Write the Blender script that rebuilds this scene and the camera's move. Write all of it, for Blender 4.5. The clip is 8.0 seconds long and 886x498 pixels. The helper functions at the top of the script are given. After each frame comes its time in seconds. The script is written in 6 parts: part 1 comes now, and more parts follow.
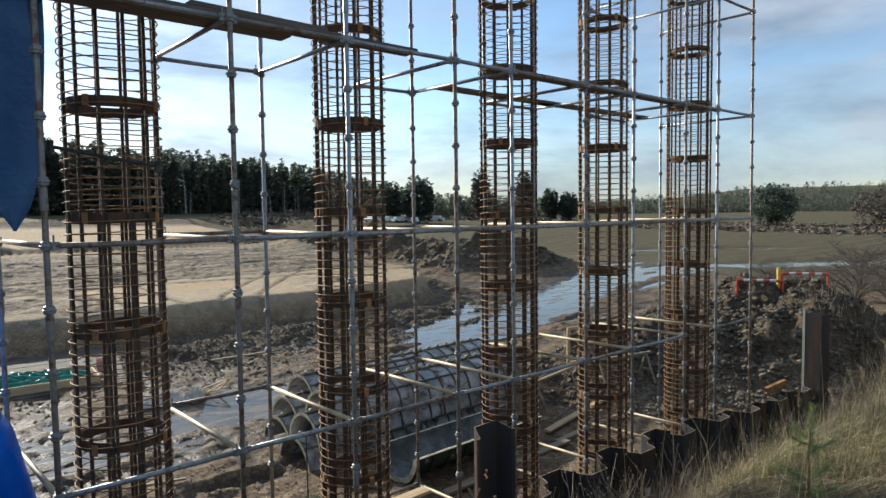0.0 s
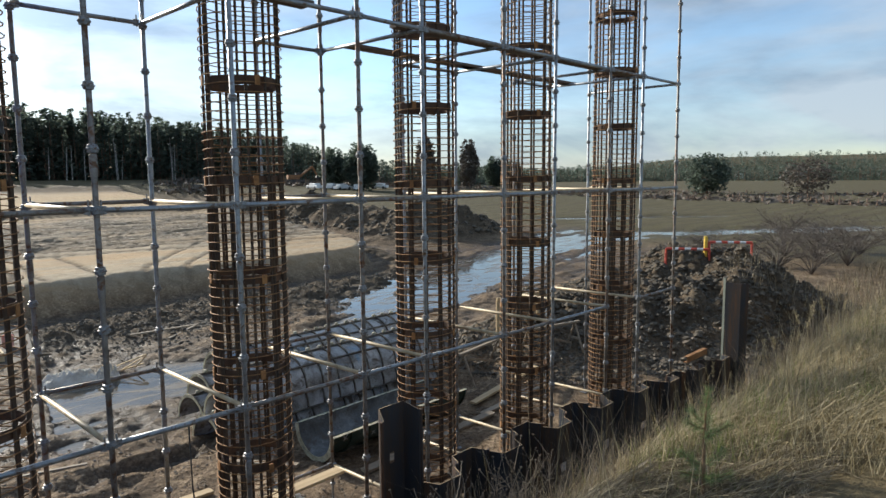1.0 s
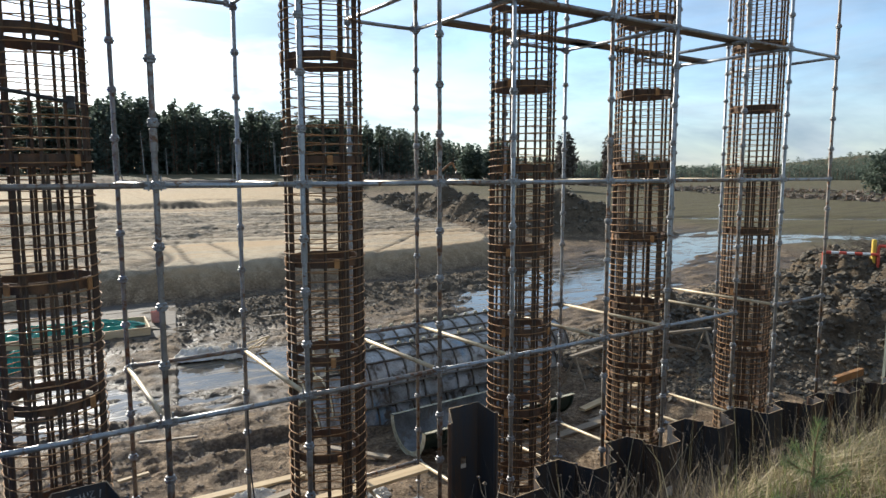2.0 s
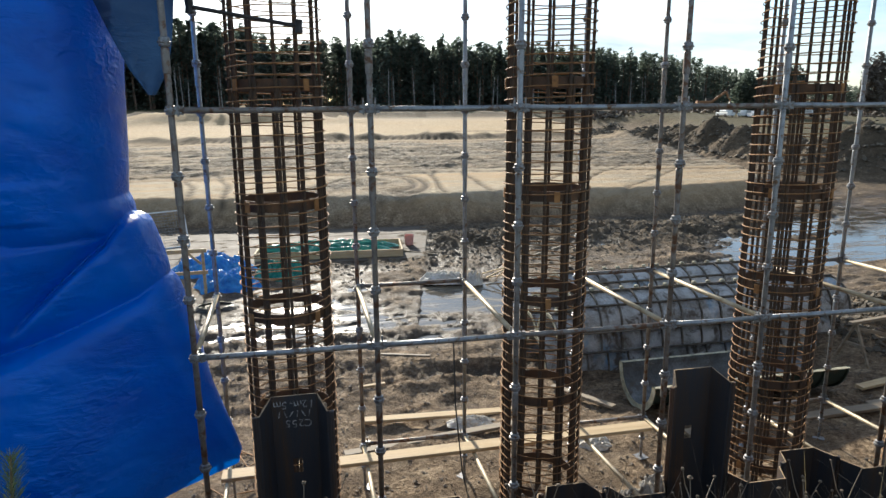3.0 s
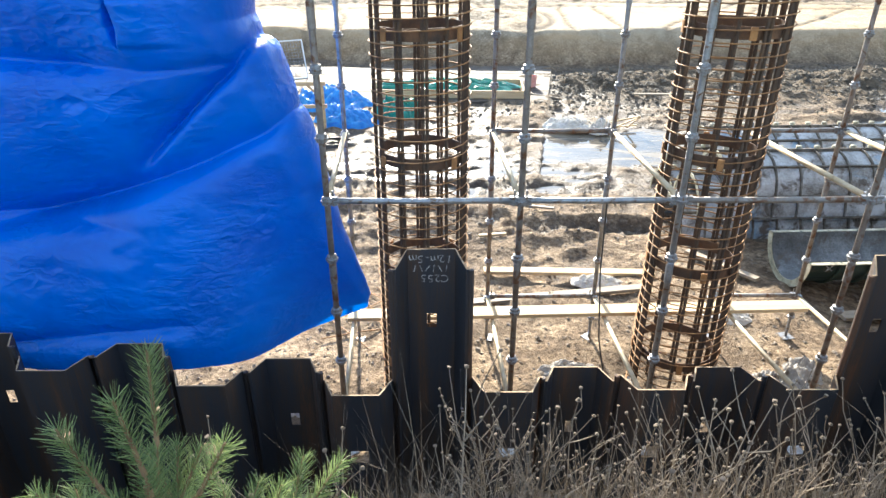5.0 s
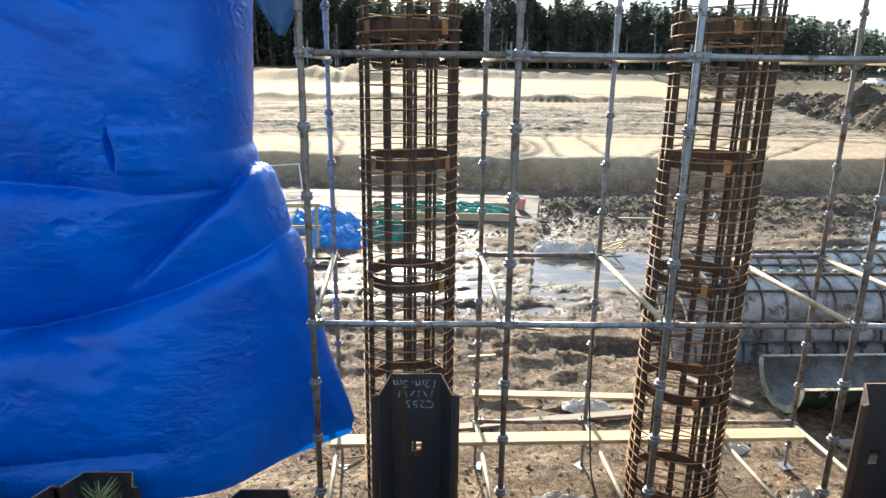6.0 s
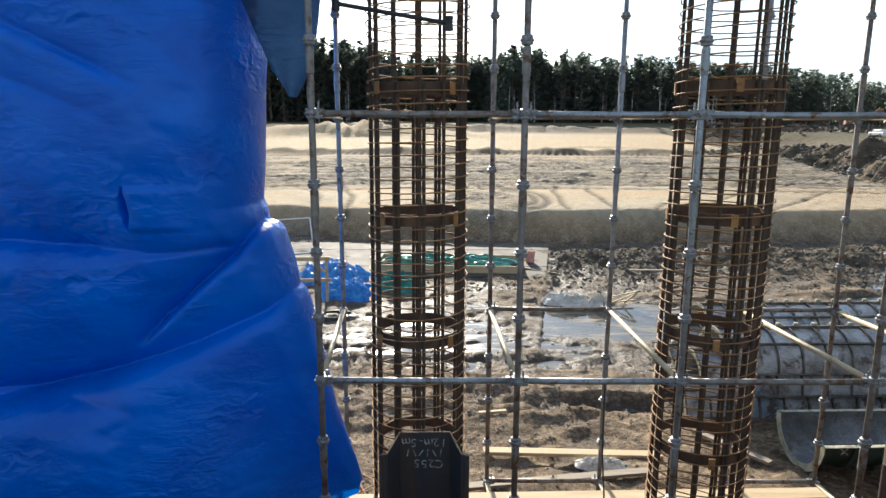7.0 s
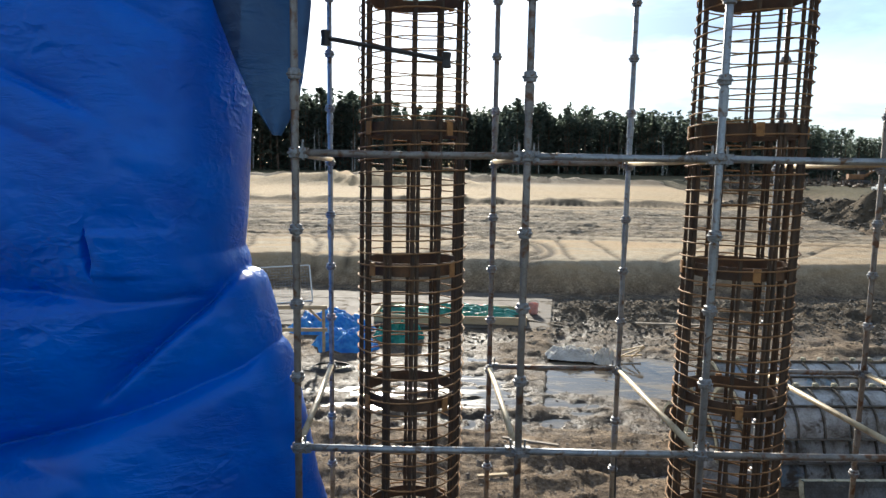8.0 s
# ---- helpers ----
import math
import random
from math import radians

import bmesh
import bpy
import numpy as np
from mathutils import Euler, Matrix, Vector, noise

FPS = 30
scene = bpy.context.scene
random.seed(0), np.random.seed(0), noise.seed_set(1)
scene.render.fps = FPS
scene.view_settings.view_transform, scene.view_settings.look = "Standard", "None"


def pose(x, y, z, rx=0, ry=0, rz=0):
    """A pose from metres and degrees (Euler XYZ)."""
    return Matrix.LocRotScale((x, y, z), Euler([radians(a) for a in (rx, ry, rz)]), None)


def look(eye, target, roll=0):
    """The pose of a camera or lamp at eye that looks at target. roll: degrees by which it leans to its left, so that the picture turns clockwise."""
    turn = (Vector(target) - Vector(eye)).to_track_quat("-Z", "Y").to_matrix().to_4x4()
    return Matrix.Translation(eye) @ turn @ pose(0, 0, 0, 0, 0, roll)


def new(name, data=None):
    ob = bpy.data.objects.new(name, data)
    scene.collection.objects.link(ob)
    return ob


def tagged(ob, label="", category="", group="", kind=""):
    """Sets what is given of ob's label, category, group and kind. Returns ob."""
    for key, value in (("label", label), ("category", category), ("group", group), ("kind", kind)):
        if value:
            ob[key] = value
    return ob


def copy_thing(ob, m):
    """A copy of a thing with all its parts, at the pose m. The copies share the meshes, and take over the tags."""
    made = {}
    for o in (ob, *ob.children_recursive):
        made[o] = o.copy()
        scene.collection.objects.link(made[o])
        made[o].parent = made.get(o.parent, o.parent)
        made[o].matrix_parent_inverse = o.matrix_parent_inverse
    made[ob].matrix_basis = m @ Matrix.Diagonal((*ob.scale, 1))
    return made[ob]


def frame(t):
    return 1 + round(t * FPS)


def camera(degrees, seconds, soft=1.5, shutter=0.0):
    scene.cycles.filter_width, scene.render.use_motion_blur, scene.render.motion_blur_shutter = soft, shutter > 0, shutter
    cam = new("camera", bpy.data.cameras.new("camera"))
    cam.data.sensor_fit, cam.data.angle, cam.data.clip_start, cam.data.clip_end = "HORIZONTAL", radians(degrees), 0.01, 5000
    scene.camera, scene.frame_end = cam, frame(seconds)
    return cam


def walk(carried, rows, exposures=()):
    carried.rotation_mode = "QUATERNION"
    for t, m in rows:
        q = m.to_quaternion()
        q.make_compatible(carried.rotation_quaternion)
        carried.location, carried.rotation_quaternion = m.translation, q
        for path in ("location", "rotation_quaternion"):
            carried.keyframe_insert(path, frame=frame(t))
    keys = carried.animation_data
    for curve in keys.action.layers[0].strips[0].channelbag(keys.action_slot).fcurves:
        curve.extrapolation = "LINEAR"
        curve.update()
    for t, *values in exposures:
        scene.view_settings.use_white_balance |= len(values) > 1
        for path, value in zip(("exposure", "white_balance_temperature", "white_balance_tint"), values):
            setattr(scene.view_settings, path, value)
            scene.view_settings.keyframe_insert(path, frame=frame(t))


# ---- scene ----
cam = camera(69.1, 8.0)
PATH = [
    (0, (-0.873, -5.777, 4.085), (0.417, -4.253, 3.965), -0.8),
    (0.5, (-0.552, -5.751, 4.147), (0.769, -4.257, 3.991), -0.1),
    (1, (-0.218, -5.742, 4.096), (1.188, -4.337, 3.874), -0.5),
    (1.2, (-0.055, -5.73, 4.043), (1.355, -4.326, 3.839), -0.1),
    (2.3, (0.844, -5.619, 3.91), (1.777, -3.868, 3.656), -0.1),
    (2.5, (0.952, -5.556, 3.891), (1.813, -3.771, 3.621), 0.0),
    (3, (1.143, -5.285, 3.851), (1.487, -3.362, 3.423), -0.5),
    (3.2, (1.131, -5.155, 3.801), (1.267, -3.215, 3.334), 0.7),
    (3.3, (1.128, -5.107, 3.791), (1.163, -3.171, 3.289), 1.1),
    (3.5, (1.137, -4.994, 3.798), (1.077, -3.123, 3.096), 2.0),
    (3.7, (1.108, -4.939, 3.767), (0.999, -3.122, 2.939), 1.0),
    (4, (1.045, -4.785, 3.662), (1.034, -3.069, 2.635), -0.2),
    (4.2, (1.003, -4.708, 3.68), (1.018, -3.079, 2.52), 0.3),
    (4.5, (0.92, -4.636, 3.691), (0.946, -2.967, 2.59), 0.7),
    (4.8, (0.953, -4.66, 3.722), (0.957, -2.915, 2.745), 0.6),
    (5, (0.882, -4.646, 3.715), (0.888, -2.851, 2.833), -0.1),
    (5.2, (0.876, -4.634, 3.693), (0.925, -2.796, 2.906), 0.9),
    (6.3, (0.936, -4.646, 3.775), (0.961, -2.708, 3.284), 0.6),
    (6.5, (0.935, -4.649, 3.781), (0.962, -2.705, 3.316), 0.5),
    (7, (0.933, -4.646, 3.783), (0.932, -2.683, 3.4), 0.2),
    (7.5, (0.934, -4.59, 3.786), (0.932, -2.615, 3.466), 0.4),
    (7.7, (0.951, -4.444, 3.763), (0.949, -2.465, 3.479), 0.8),
    (8, (0.999, -4.217, 3.73), (0.985, -2.231, 3.497), 0.9),
]
EXPOSURES = [(0, 1.02, 6000, 8), (1, 1.06, 6000, 8), (2.5, 1.31, 6050, 8), (3, 1.29, 6150, 8), (3.5, 1.78, 6100, 8), (4, 2.45, 6100, 8), (4.5, 2.93, 6100, 8), (5.2, 2.59, 6100, 8), (6.5, 1.87, 6150, 8), (8, 1.34, 6150, 8)]
walk(cam, [(t, look(eye, target, roll)) for t, eye, target, roll in PATH], EXPOSURES)

# ---------------------------------------------------------------- sky and sun
SUN_EL, SUN_YAW = 21.0, 6.0          # degrees up, degrees left of +y
world = bpy.data.worlds.new("world")
scene.world = world
world.use_nodes = True
wn, wl = world.node_tree.nodes, world.node_tree.links
wn.clear()
sky = wn.new("ShaderNodeTexSky")
sky.sky_type, sky.sun_disc = "NISHITA", False
sky.sun_elevation, sky.sun_rotation = radians(SUN_EL), radians(-SUN_YAW)
sky.air_density, sky.dust_density, sky.ozone_density = 1.0, 0.5, 2.2
tc = wn.new("ShaderNodeTexCoord")
mapn = wn.new("ShaderNodeMapping")
mapn.inputs["Scale"].default_value = (1.0, 1.0, 3.6)
cl = wn.new("ShaderNodeTexNoise")
cl.inputs["Scale"].default_value, cl.inputs["Detail"].default_value, cl.inputs["Roughness"].default_value = 2.3, 7.0, 0.56
cl.inputs["Distortion"].default_value = 0.4
cr = wn.new("ShaderNodeValToRGB")
cr.color_ramp.elements[0].position, cr.color_ramp.elements[1].position = 0.33, 0.58
wcloud = wn.new("ShaderNodeMixRGB")
bg = wn.new("ShaderNodeBackground")
bg.inputs["Strength"].default_value = 0.14
wo = wn.new("ShaderNodeOutputWorld")
wl.new(tc.outputs["Generated"], mapn.inputs["Vector"])
wl.new(mapn.outputs["Vector"], cl.inputs["Vector"])
wl.new(cl.outputs["Fac"], cr.inputs["Fac"])
cm = wn.new("ShaderNodeMath")
cm.operation = "MULTIPLY"
cm.inputs[1].default_value = 0.82
wl.new(cr.outputs["Color"], cm.inputs[0])
wl.new(cm.outputs[0], wcloud.inputs[0])
cl2 = wn.new("ShaderNodeTexNoise")
cl2.inputs["Scale"].default_value, cl2.inputs["Detail"].default_value, cl2.inputs["Roughness"].default_value = 3.6, 6.0, 0.55
wl.new(mapn.outputs["Vector"], cl2.inputs["Vector"])
cr2 = wn.new("ShaderNodeValToRGB")
cr2.color_ramp.elements[0].position, cr2.color_ramp.elements[1].position = 0.40, 0.62
cr2.color_ramp.elements[0].color, cr2.color_ramp.elements[1].color = (1.0, 1.26, 1.58, 1), (2.0, 2.15, 2.3, 1)
wl.new(cl2.outputs["Fac"], cr2.inputs["Fac"])
# clouds are brighter towards the sun
toward = wn.new("ShaderNodeVectorMath")
toward.operation = "DOT_PRODUCT"
toward.inputs[1].default_value = (-math.sin(radians(SUN_YAW)) * math.cos(radians(SUN_EL)), math.cos(radians(SUN_YAW)) * math.cos(radians(SUN_EL)), math.sin(radians(SUN_EL)))
wl.new(tc.outputs["Generated"], toward.inputs[0])
glow_pow, glow_gain, glow_add = wn.new("ShaderNodeMath"), wn.new("ShaderNodeMath"), wn.new("ShaderNodeVectorMath")
glow_pow.operation, glow_pow.inputs[1].default_value = "POWER", 14.0
glow_gain.operation, glow_gain.inputs[1].default_value, glow_gain.inputs[2].default_value = "MULTIPLY_ADD", 2.8, 1.0
glow_add.operation = "SCALE"
clampd = wn.new("ShaderNodeMath")
clampd.operation = "MAXIMUM"
wl.new(toward.outputs["Value"], clampd.inputs[0])
clampd.inputs[1].default_value = 0.0
wl.new(clampd.outputs[0], glow_pow.inputs[0])
wl.new(glow_pow.outputs[0], glow_gain.inputs[0])
wl.new(cr2.outputs["Color"], glow_add.inputs[0])
wl.new(glow_gain.outputs[0], glow_add.inputs["Scale"])
wl.new(glow_add.outputs[0], wcloud.inputs[2])
clear = wn.new("ShaderNodeVectorMath")
clear.operation = "SCALE"
clear.inputs["Scale"].default_value = 0.63
wl.new(sky.outputs["Color"], clear.inputs[0])
wl.new(clear.outputs[0], wcloud.inputs[1])
wl.new(wcloud.outputs["Color"], bg.inputs["Color"])
wl.new(bg.outputs["Background"], wo.inputs["Surface"])

sun = new("sun", bpy.data.lights.new("sun", "SUN"))
sun.data.energy, sun.data.angle, sun.data.color = 3.6, radians(1.2), (1.0, 0.89, 0.73)
el, az = radians(SUN_EL), radians(SUN_YAW)
to_sun = Vector((-math.sin(az) * math.cos(el), math.cos(az) * math.cos(el), math.sin(el)))
sun.matrix_world = look(to_sun * 50, (0, 0, 0))


# ---------------------------------------------------------------- materials
def node_mat(name):
    m = bpy.data.materials.new(name)
    m.use_nodes = True
    n, l = m.node_tree.nodes, m.node_tree.links
    return m, n, l, n["Principled BSDF"]


def noise_node(n, l, vec, scale, detail=4.0, rough=0.55, dist=0.0):
    t = n.new("ShaderNodeTexNoise")
    t.inputs["Scale"].default_value, t.inputs["Detail"].default_value = scale, detail
    t.inputs["Roughness"].default_value, t.inputs["Distortion"].default_value = rough, dist
    if vec is not None:
        l.new(vec, t.inputs["Vector"])
    return t.outputs["Fac"]


def ramp_node(n, l, fac, stops):
    r = n.new("ShaderNodeValToRGB")
    e = r.color_ramp.elements
    while len(e) < len(stops):
        e.new(0.5)
    for k, (p, c) in enumerate(stops):
        e[k].position = p
        e[k].color = (*c, 1) if len(c) == 3 else c
    l.new(fac, r.inputs["Fac"])
    return r.outputs["Color"]


def mix_node(n, l, fac, a, b, mode="MIX"):
    m = n.new("ShaderNodeMixRGB")
    m.blend_type = mode
    for k, v in enumerate((fac, a, b)):
        if isinstance(v, (int, float)):
            m.inputs[k].default_value = v
        elif isinstance(v, tuple):
            m.inputs[k].default_value = (*v, 1)
        else:
            l.new(v, m.inputs[k])
    return m.outputs["Color"]


def math_node(n, l, op, a, b=0.0, clamp=False):
    m = n.new("ShaderNodeMath")
    m.operation, m.use_clamp = op, clamp
    for k, v in enumerate((a, b)):
        if isinstance(v, (int, float)):
            m.inputs[k].default_value = v
        else:
            l.new(v, m.inputs[k])
    return m.outputs[0]


def place_vec(n, l, stretch=(1, 1, 1), own=True):
    """World place, shifted for each object by its own random number."""
    g = n.new("ShaderNodeNewGeometry")
    v = g.outputs["Position"]
    if own:
        oi = n.new("ShaderNodeObjectInfo")
        va = n.new("ShaderNodeVectorMath")
        va.operation = "MULTIPLY_ADD"
        cmb = n.new("ShaderNodeCombineXYZ")
        for k in range(3):
            l.new(oi.outputs["Random"], cmb.inputs[k])
        va.inputs[1].default_value = (37.0, 51.0, 23.0)
        l.new(cmb.outputs[0], va.inputs[0])
        l.new(v, va.inputs[2])
        v = va.outputs[0]
    mp = n.new("ShaderNodeMapping")
    mp.inputs["Scale"].default_value = stretch
    l.new(v, mp.inputs["Vector"])
    return mp.outputs["Vector"]


def surf(name, stops, scale=4.0, fine=60.0, rough=(0.6, 0.9), metal=0.0, bump=0.3, depth=0.01, stretch=(1, 1, 1), speck=None, spec=0.5):
    """A worn surface: a coarse ramp of colours, fine grain, a roughness that follows the stains, and relief. speck: (colour, amount, scale)."""
    m, n, l, b = node_mat(name)
    v = place_vec(n, l, stretch)
    a, f = noise_node(n, l, v, scale, 5, 0.6, 0.3), noise_node(n, l, v, fine, 3, 0.6)
    mixed = math_node(n, l, "ADD", math_node(n, l, "MULTIPLY", a, 0.75), math_node(n, l, "MULTIPLY", f, 0.25))
    col = ramp_node(n, l, mixed, stops)
    for c, amount, sc in (speck if isinstance(speck, list) else [speck] if speck else []):
        s = noise_node(n, l, v, sc, 4, 0.65, 0.6)
        mask = ramp_node(n, l, s, [(1 - amount - 0.05, (0, 0, 0)), (1 - amount + 0.06, (1, 1, 1))])
        col = mix_node(n, l, mask, col, c)
    l.new(col, b.inputs["Base Color"])
    mr = n.new("ShaderNodeMapRange")
    mr.inputs["From Min"].default_value, mr.inputs["From Max"].default_value = 0.3, 0.7
    mr.inputs["To Min"].default_value, mr.inputs["To Max"].default_value = rough
    l.new(mixed, mr.inputs["Value"])
    l.new(mr.outputs[0], b.inputs["Roughness"])
    b.inputs["Metallic"].default_value = metal
    b.inputs["Specular IOR Level"].default_value = spec
    if bump:
        bp = n.new("ShaderNodeBump")
        bp.inputs["Strength"].default_value, bp.inputs["Distance"].default_value = bump, depth
        l.new(mixed, bp.inputs["Height"])
        l.new(bp.outputs[0], b.inputs["Normal"])
    return m


GALV = surf("galvanised_steel", [(0.3, (0.17, 0.18, 0.19)), (0.5, (0.30, 0.32, 0.34)), (0.7, (0.42, 0.43, 0.44))], 9, 90, (0.35, 0.6), 0.75, 0.25, 0.002,
            speck=((0.16, 0.10, 0.06), 0.40, 14))
GALV_OLD = surf("old_galvanised_steel", [(0.3, (0.13, 0.11, 0.09)), (0.5, (0.24, 0.22, 0.20)), (0.7, (0.33, 0.32, 0.30))], 7, 90, (0.45, 0.7), 0.6, 0.3, 0.002,
                speck=((0.15, 0.08, 0.045), 0.45, 10))
# rust-yellow tube lightened to cream: the sunlight on it is in the colour
TAN_SUNLIT = surf("sunlit_tan_tube", [(0.3, (0.30, 0.21, 0.12)), (0.5, (0.50, 0.40, 0.25)), (0.72, (0.62, 0.54, 0.40))], 8, 80, (0.4, 0.65), 0.1, 0.2, 0.002)
NODE_STEEL = surf("cast_node_steel", [(0.3, (0.12, 0.12, 0.12)), (0.5, (0.25, 0.26, 0.27)), (0.7, (0.36, 0.37, 0.38))], 30, 140, (0.4, 0.65), 0.6, 0.3, 0.002,
                  speck=((0.17, 0.10, 0.05), 0.42, 40))
REBAR = surf("rusty_rebar", [(0.3, (0.042, 0.031, 0.025)), (0.5, (0.082, 0.056, 0.038)), (0.72, (0.17, 0.10, 0.054))], 6, 120, (0.7, 0.95), 0.25, 0.4, 0.003)
WIRE = surf("bright_rust_wire", [(0.3, (0.13, 0.07, 0.033)), (0.5, (0.28, 0.15, 0.062)), (0.72, (0.45, 0.25, 0.105))], 5, 90, (0.6, 0.9), 0.3, 0.3, 0.002)
BAND = surf("rusty_flat_band", [(0.3, (0.05, 0.034, 0.025)), (0.5, (0.10, 0.060, 0.038)), (0.72, (0.20, 0.108, 0.053))], 7, 70, (0.7, 0.95), 0.2, 0.3, 0.003)
ORANGE_RUST = surf("orange_rust_plate", [(0.3, (0.16, 0.075, 0.03)), (0.5, (0.31, 0.15, 0.052)), (0.72, (0.44, 0.23, 0.085))], 14, 90, (0.7, 0.95), 0.1, 0.3, 0.003)
PILE = surf("black_mill_scale_steel", [(0.28, (0.022, 0.027, 0.037)), (0.44, (0.038, 0.043, 0.054)), (0.55, (0.068, 0.050, 0.040)), (0.68, (0.17, 0.08, 0.04))], 2.2, 60,
            (0.40, 0.8), 0.35, 0.25, 0.004, stretch=(2.2, 2.2, 0.16))
PILE_EDGE = surf("rusted_cut_edge", [(0.3, (0.16, 0.10, 0.055)), (0.5, (0.34, 0.24, 0.14)), (0.72, (0.50, 0.40, 0.28))], 12, 90, (0.6, 0.9), 0.2, 0.3, 0.002)
WOOD = surf("sawn_pine_board", [(0.3, (0.36, 0.24, 0.12)), (0.5, (0.52, 0.38, 0.21)), (0.72, (0.62, 0.49, 0.30))], 5, 70, (0.65, 0.9), 0, 0.35, 0.003, stretch=(0.25, 2.2, 2.2))
WOOD_OLD = surf("wet_grey_board", [(0.3, (0.14, 0.105, 0.07)), (0.5, (0.26, 0.205, 0.14)), (0.72, (0.38, 0.31, 0.22))], 5, 70, (0.6, 0.9), 0, 0.35, 0.003, stretch=(0.25, 2.2, 2.2))
BOARD_DARK = surf("weathered_scaffold_board", [(0.3, (0.07, 0.055, 0.045)), (0.5, (0.13, 0.105, 0.085)), (0.72, (0.22, 0.17, 0.12))], 6, 70, (0.7, 0.95), 0, 0.35, 0.003, stretch=(0.3, 2, 2))
CONCRETE = surf("rough_concrete", [(0.3, (0.22, 0.20, 0.175)), (0.5, (0.34, 0.315, 0.28)), (0.72, (0.45, 0.42, 0.38))], 3, 50, (0.75, 0.95), 0, 0.5, 0.01, speck=((0.12, 0.095, 0.07), 0.40, 5))
FORM_WHITE = surf("scuffed_pale_formwork_paint", [(0.36, (0.14, 0.125, 0.105)), (0.5, (0.36, 0.355, 0.335)), (0.62, (0.56, 0.565, 0.555))], 2.4, 40, (0.45, 0.85), 0.1, 0.3, 0.004,
                  speck=[((0.17, 0.30, 0.42), 0.36, 0.9), ((0.10, 0.08, 0.06), 0.42, 3.3)])
FORM_INSIDE = surf("dirty_grey_formwork_inside", [(0.36, (0.035, 0.036, 0.036)), (0.5, (0.10, 0.108, 0.112)), (0.64, (0.22, 0.235, 0.245))], 2.0, 40, (0.4, 0.8), 0.2, 0.3, 0.004,
                   speck=[((0.32, 0.32, 0.31), 0.30, 2.6), ((0.07, 0.058, 0.045), 0.42, 3.0)])
FORM_RIB = surf("dirty_formwork_rib", [(0.34, (0.055, 0.043, 0.032)), (0.5, (0.13, 0.11, 0.085)), (0.68, (0.28, 0.255, 0.215))], 8, 60, (0.6, 0.9), 0.2, 0.3, 0.003)
FORM_GREEN = surf("dark_green_formwork_paint", [(0.3, (0.015, 0.03, 0.025)), (0.5, (0.03, 0.055, 0.042)), (0.72, (0.075, 0.09, 0.07))], 3, 50, (0.5, 0.85), 0.1, 0.3, 0.003,
                  speck=((0.10, 0.08, 0.05), 0.36, 5))
RIM_YELLOW = surf("yellowish_worn_rim", [(0.36, (0.16, 0.14, 0.09)), (0.5, (0.36, 0.325, 0.22)), (0.66, (0.54, 0.50, 0.37))], 9, 70, (0.5, 0.8), 0.1, 0.3, 0.003)
# paler steel for the beam's sun side only; the light is in its colour
BEAM_LIT = surf("lit_grey_green_beam_steel", [(0.34, (0.04, 0.048, 0.04)), (0.5, (0.08, 0.092, 0.078)), (0.68, (0.15, 0.165, 0.14))], 3, 60, (0.5, 0.8), 0.3, 0.3, 0.003, stretch=(2, 2, 0.3))
BARK = surf("pine_bark", [(0.3, (0.08, 0.05, 0.035)), (0.5, (0.17, 0.11, 0.075)), (0.72, (0.30, 0.20, 0.14))], 1.5, 20, (0.8, 0.95), 0, 0.3, 0.01)
SHRUB_TWIG = surf("dark_bare_twig", [(0.3, (0.05, 0.04, 0.032)), (0.5, (0.085, 0.068, 0.054)), (0.72, (0.13, 0.105, 0.085))], 20, 120, (0.7, 0.95), 0, 0.3, 0.002)
TWIG = surf("brown_twig", [(0.3, (0.12, 0.07, 0.035)), (0.5, (0.22, 0.135, 0.07)), (0.72, (0.32, 0.21, 0.11))], 20, 120, (0.7, 0.95), 0, 0.3, 0.002)
CHALK = surf("white_chalk_paint", [(0.38, (0.07, 0.07, 0.07)), (0.5, (0.30, 0.30, 0.29)), (0.66, (0.55, 0.55, 0.53))], 30, 160, (0.8, 0.95), 0, 0, 0)
WHITE_PLASTIC = surf("dirty_white_sheet", [(0.3, (0.30, 0.26, 0.20)), (0.5, (0.55, 0.50, 0.42)), (0.72, (0.70, 0.66, 0.58))], 4, 40, (0.6, 0.85), 0, 0.5, 0.02)
RED_PAINT = surf("red_paint", [(0.3, (0.42, 0.05, 0.03)), (0.6, (0.60, 0.09, 0.05))], 6, 60, (0.5, 0.8), 0, 0.1, 0.002)
WHITE_PAINT = surf("white_paint", [(0.3, (0.60, 0.60, 0.58)), (0.6, (0.80, 0.80, 0.78))], 6, 60, (0.5, 0.8), 0, 0.1, 0.002)
YELLOW_PAINT = surf("yellow_paint", [(0.3, (0.55, 0.34, 0.03)), (0.6, (0.75, 0.50, 0.06))], 6, 60, (0.5, 0.8), 0, 0.1, 0.002)
ORANGE_PAINT = surf("excavator_orange_paint", [(0.3, (0.16, 0.075, 0.03)), (0.6, (0.30, 0.14, 0.05))], 3, 40, (0.4, 0.7), 0, 0.1, 0.002)
DARK_STEEL = surf("dark_dirty_steel", [(0.3, (0.03, 0.03, 0.03)), (0.6, (0.08, 0.075, 0.07))], 5, 60, (0.5, 0.8), 0.4, 0.2, 0.003)
PINK = surf("pink_plastic", [(0.3, (0.50, 0.20, 0.16)), (0.6, (0.66, 0.33, 0.27))], 8, 60, (0.4, 0.6), 0, 0.1, 0.002)


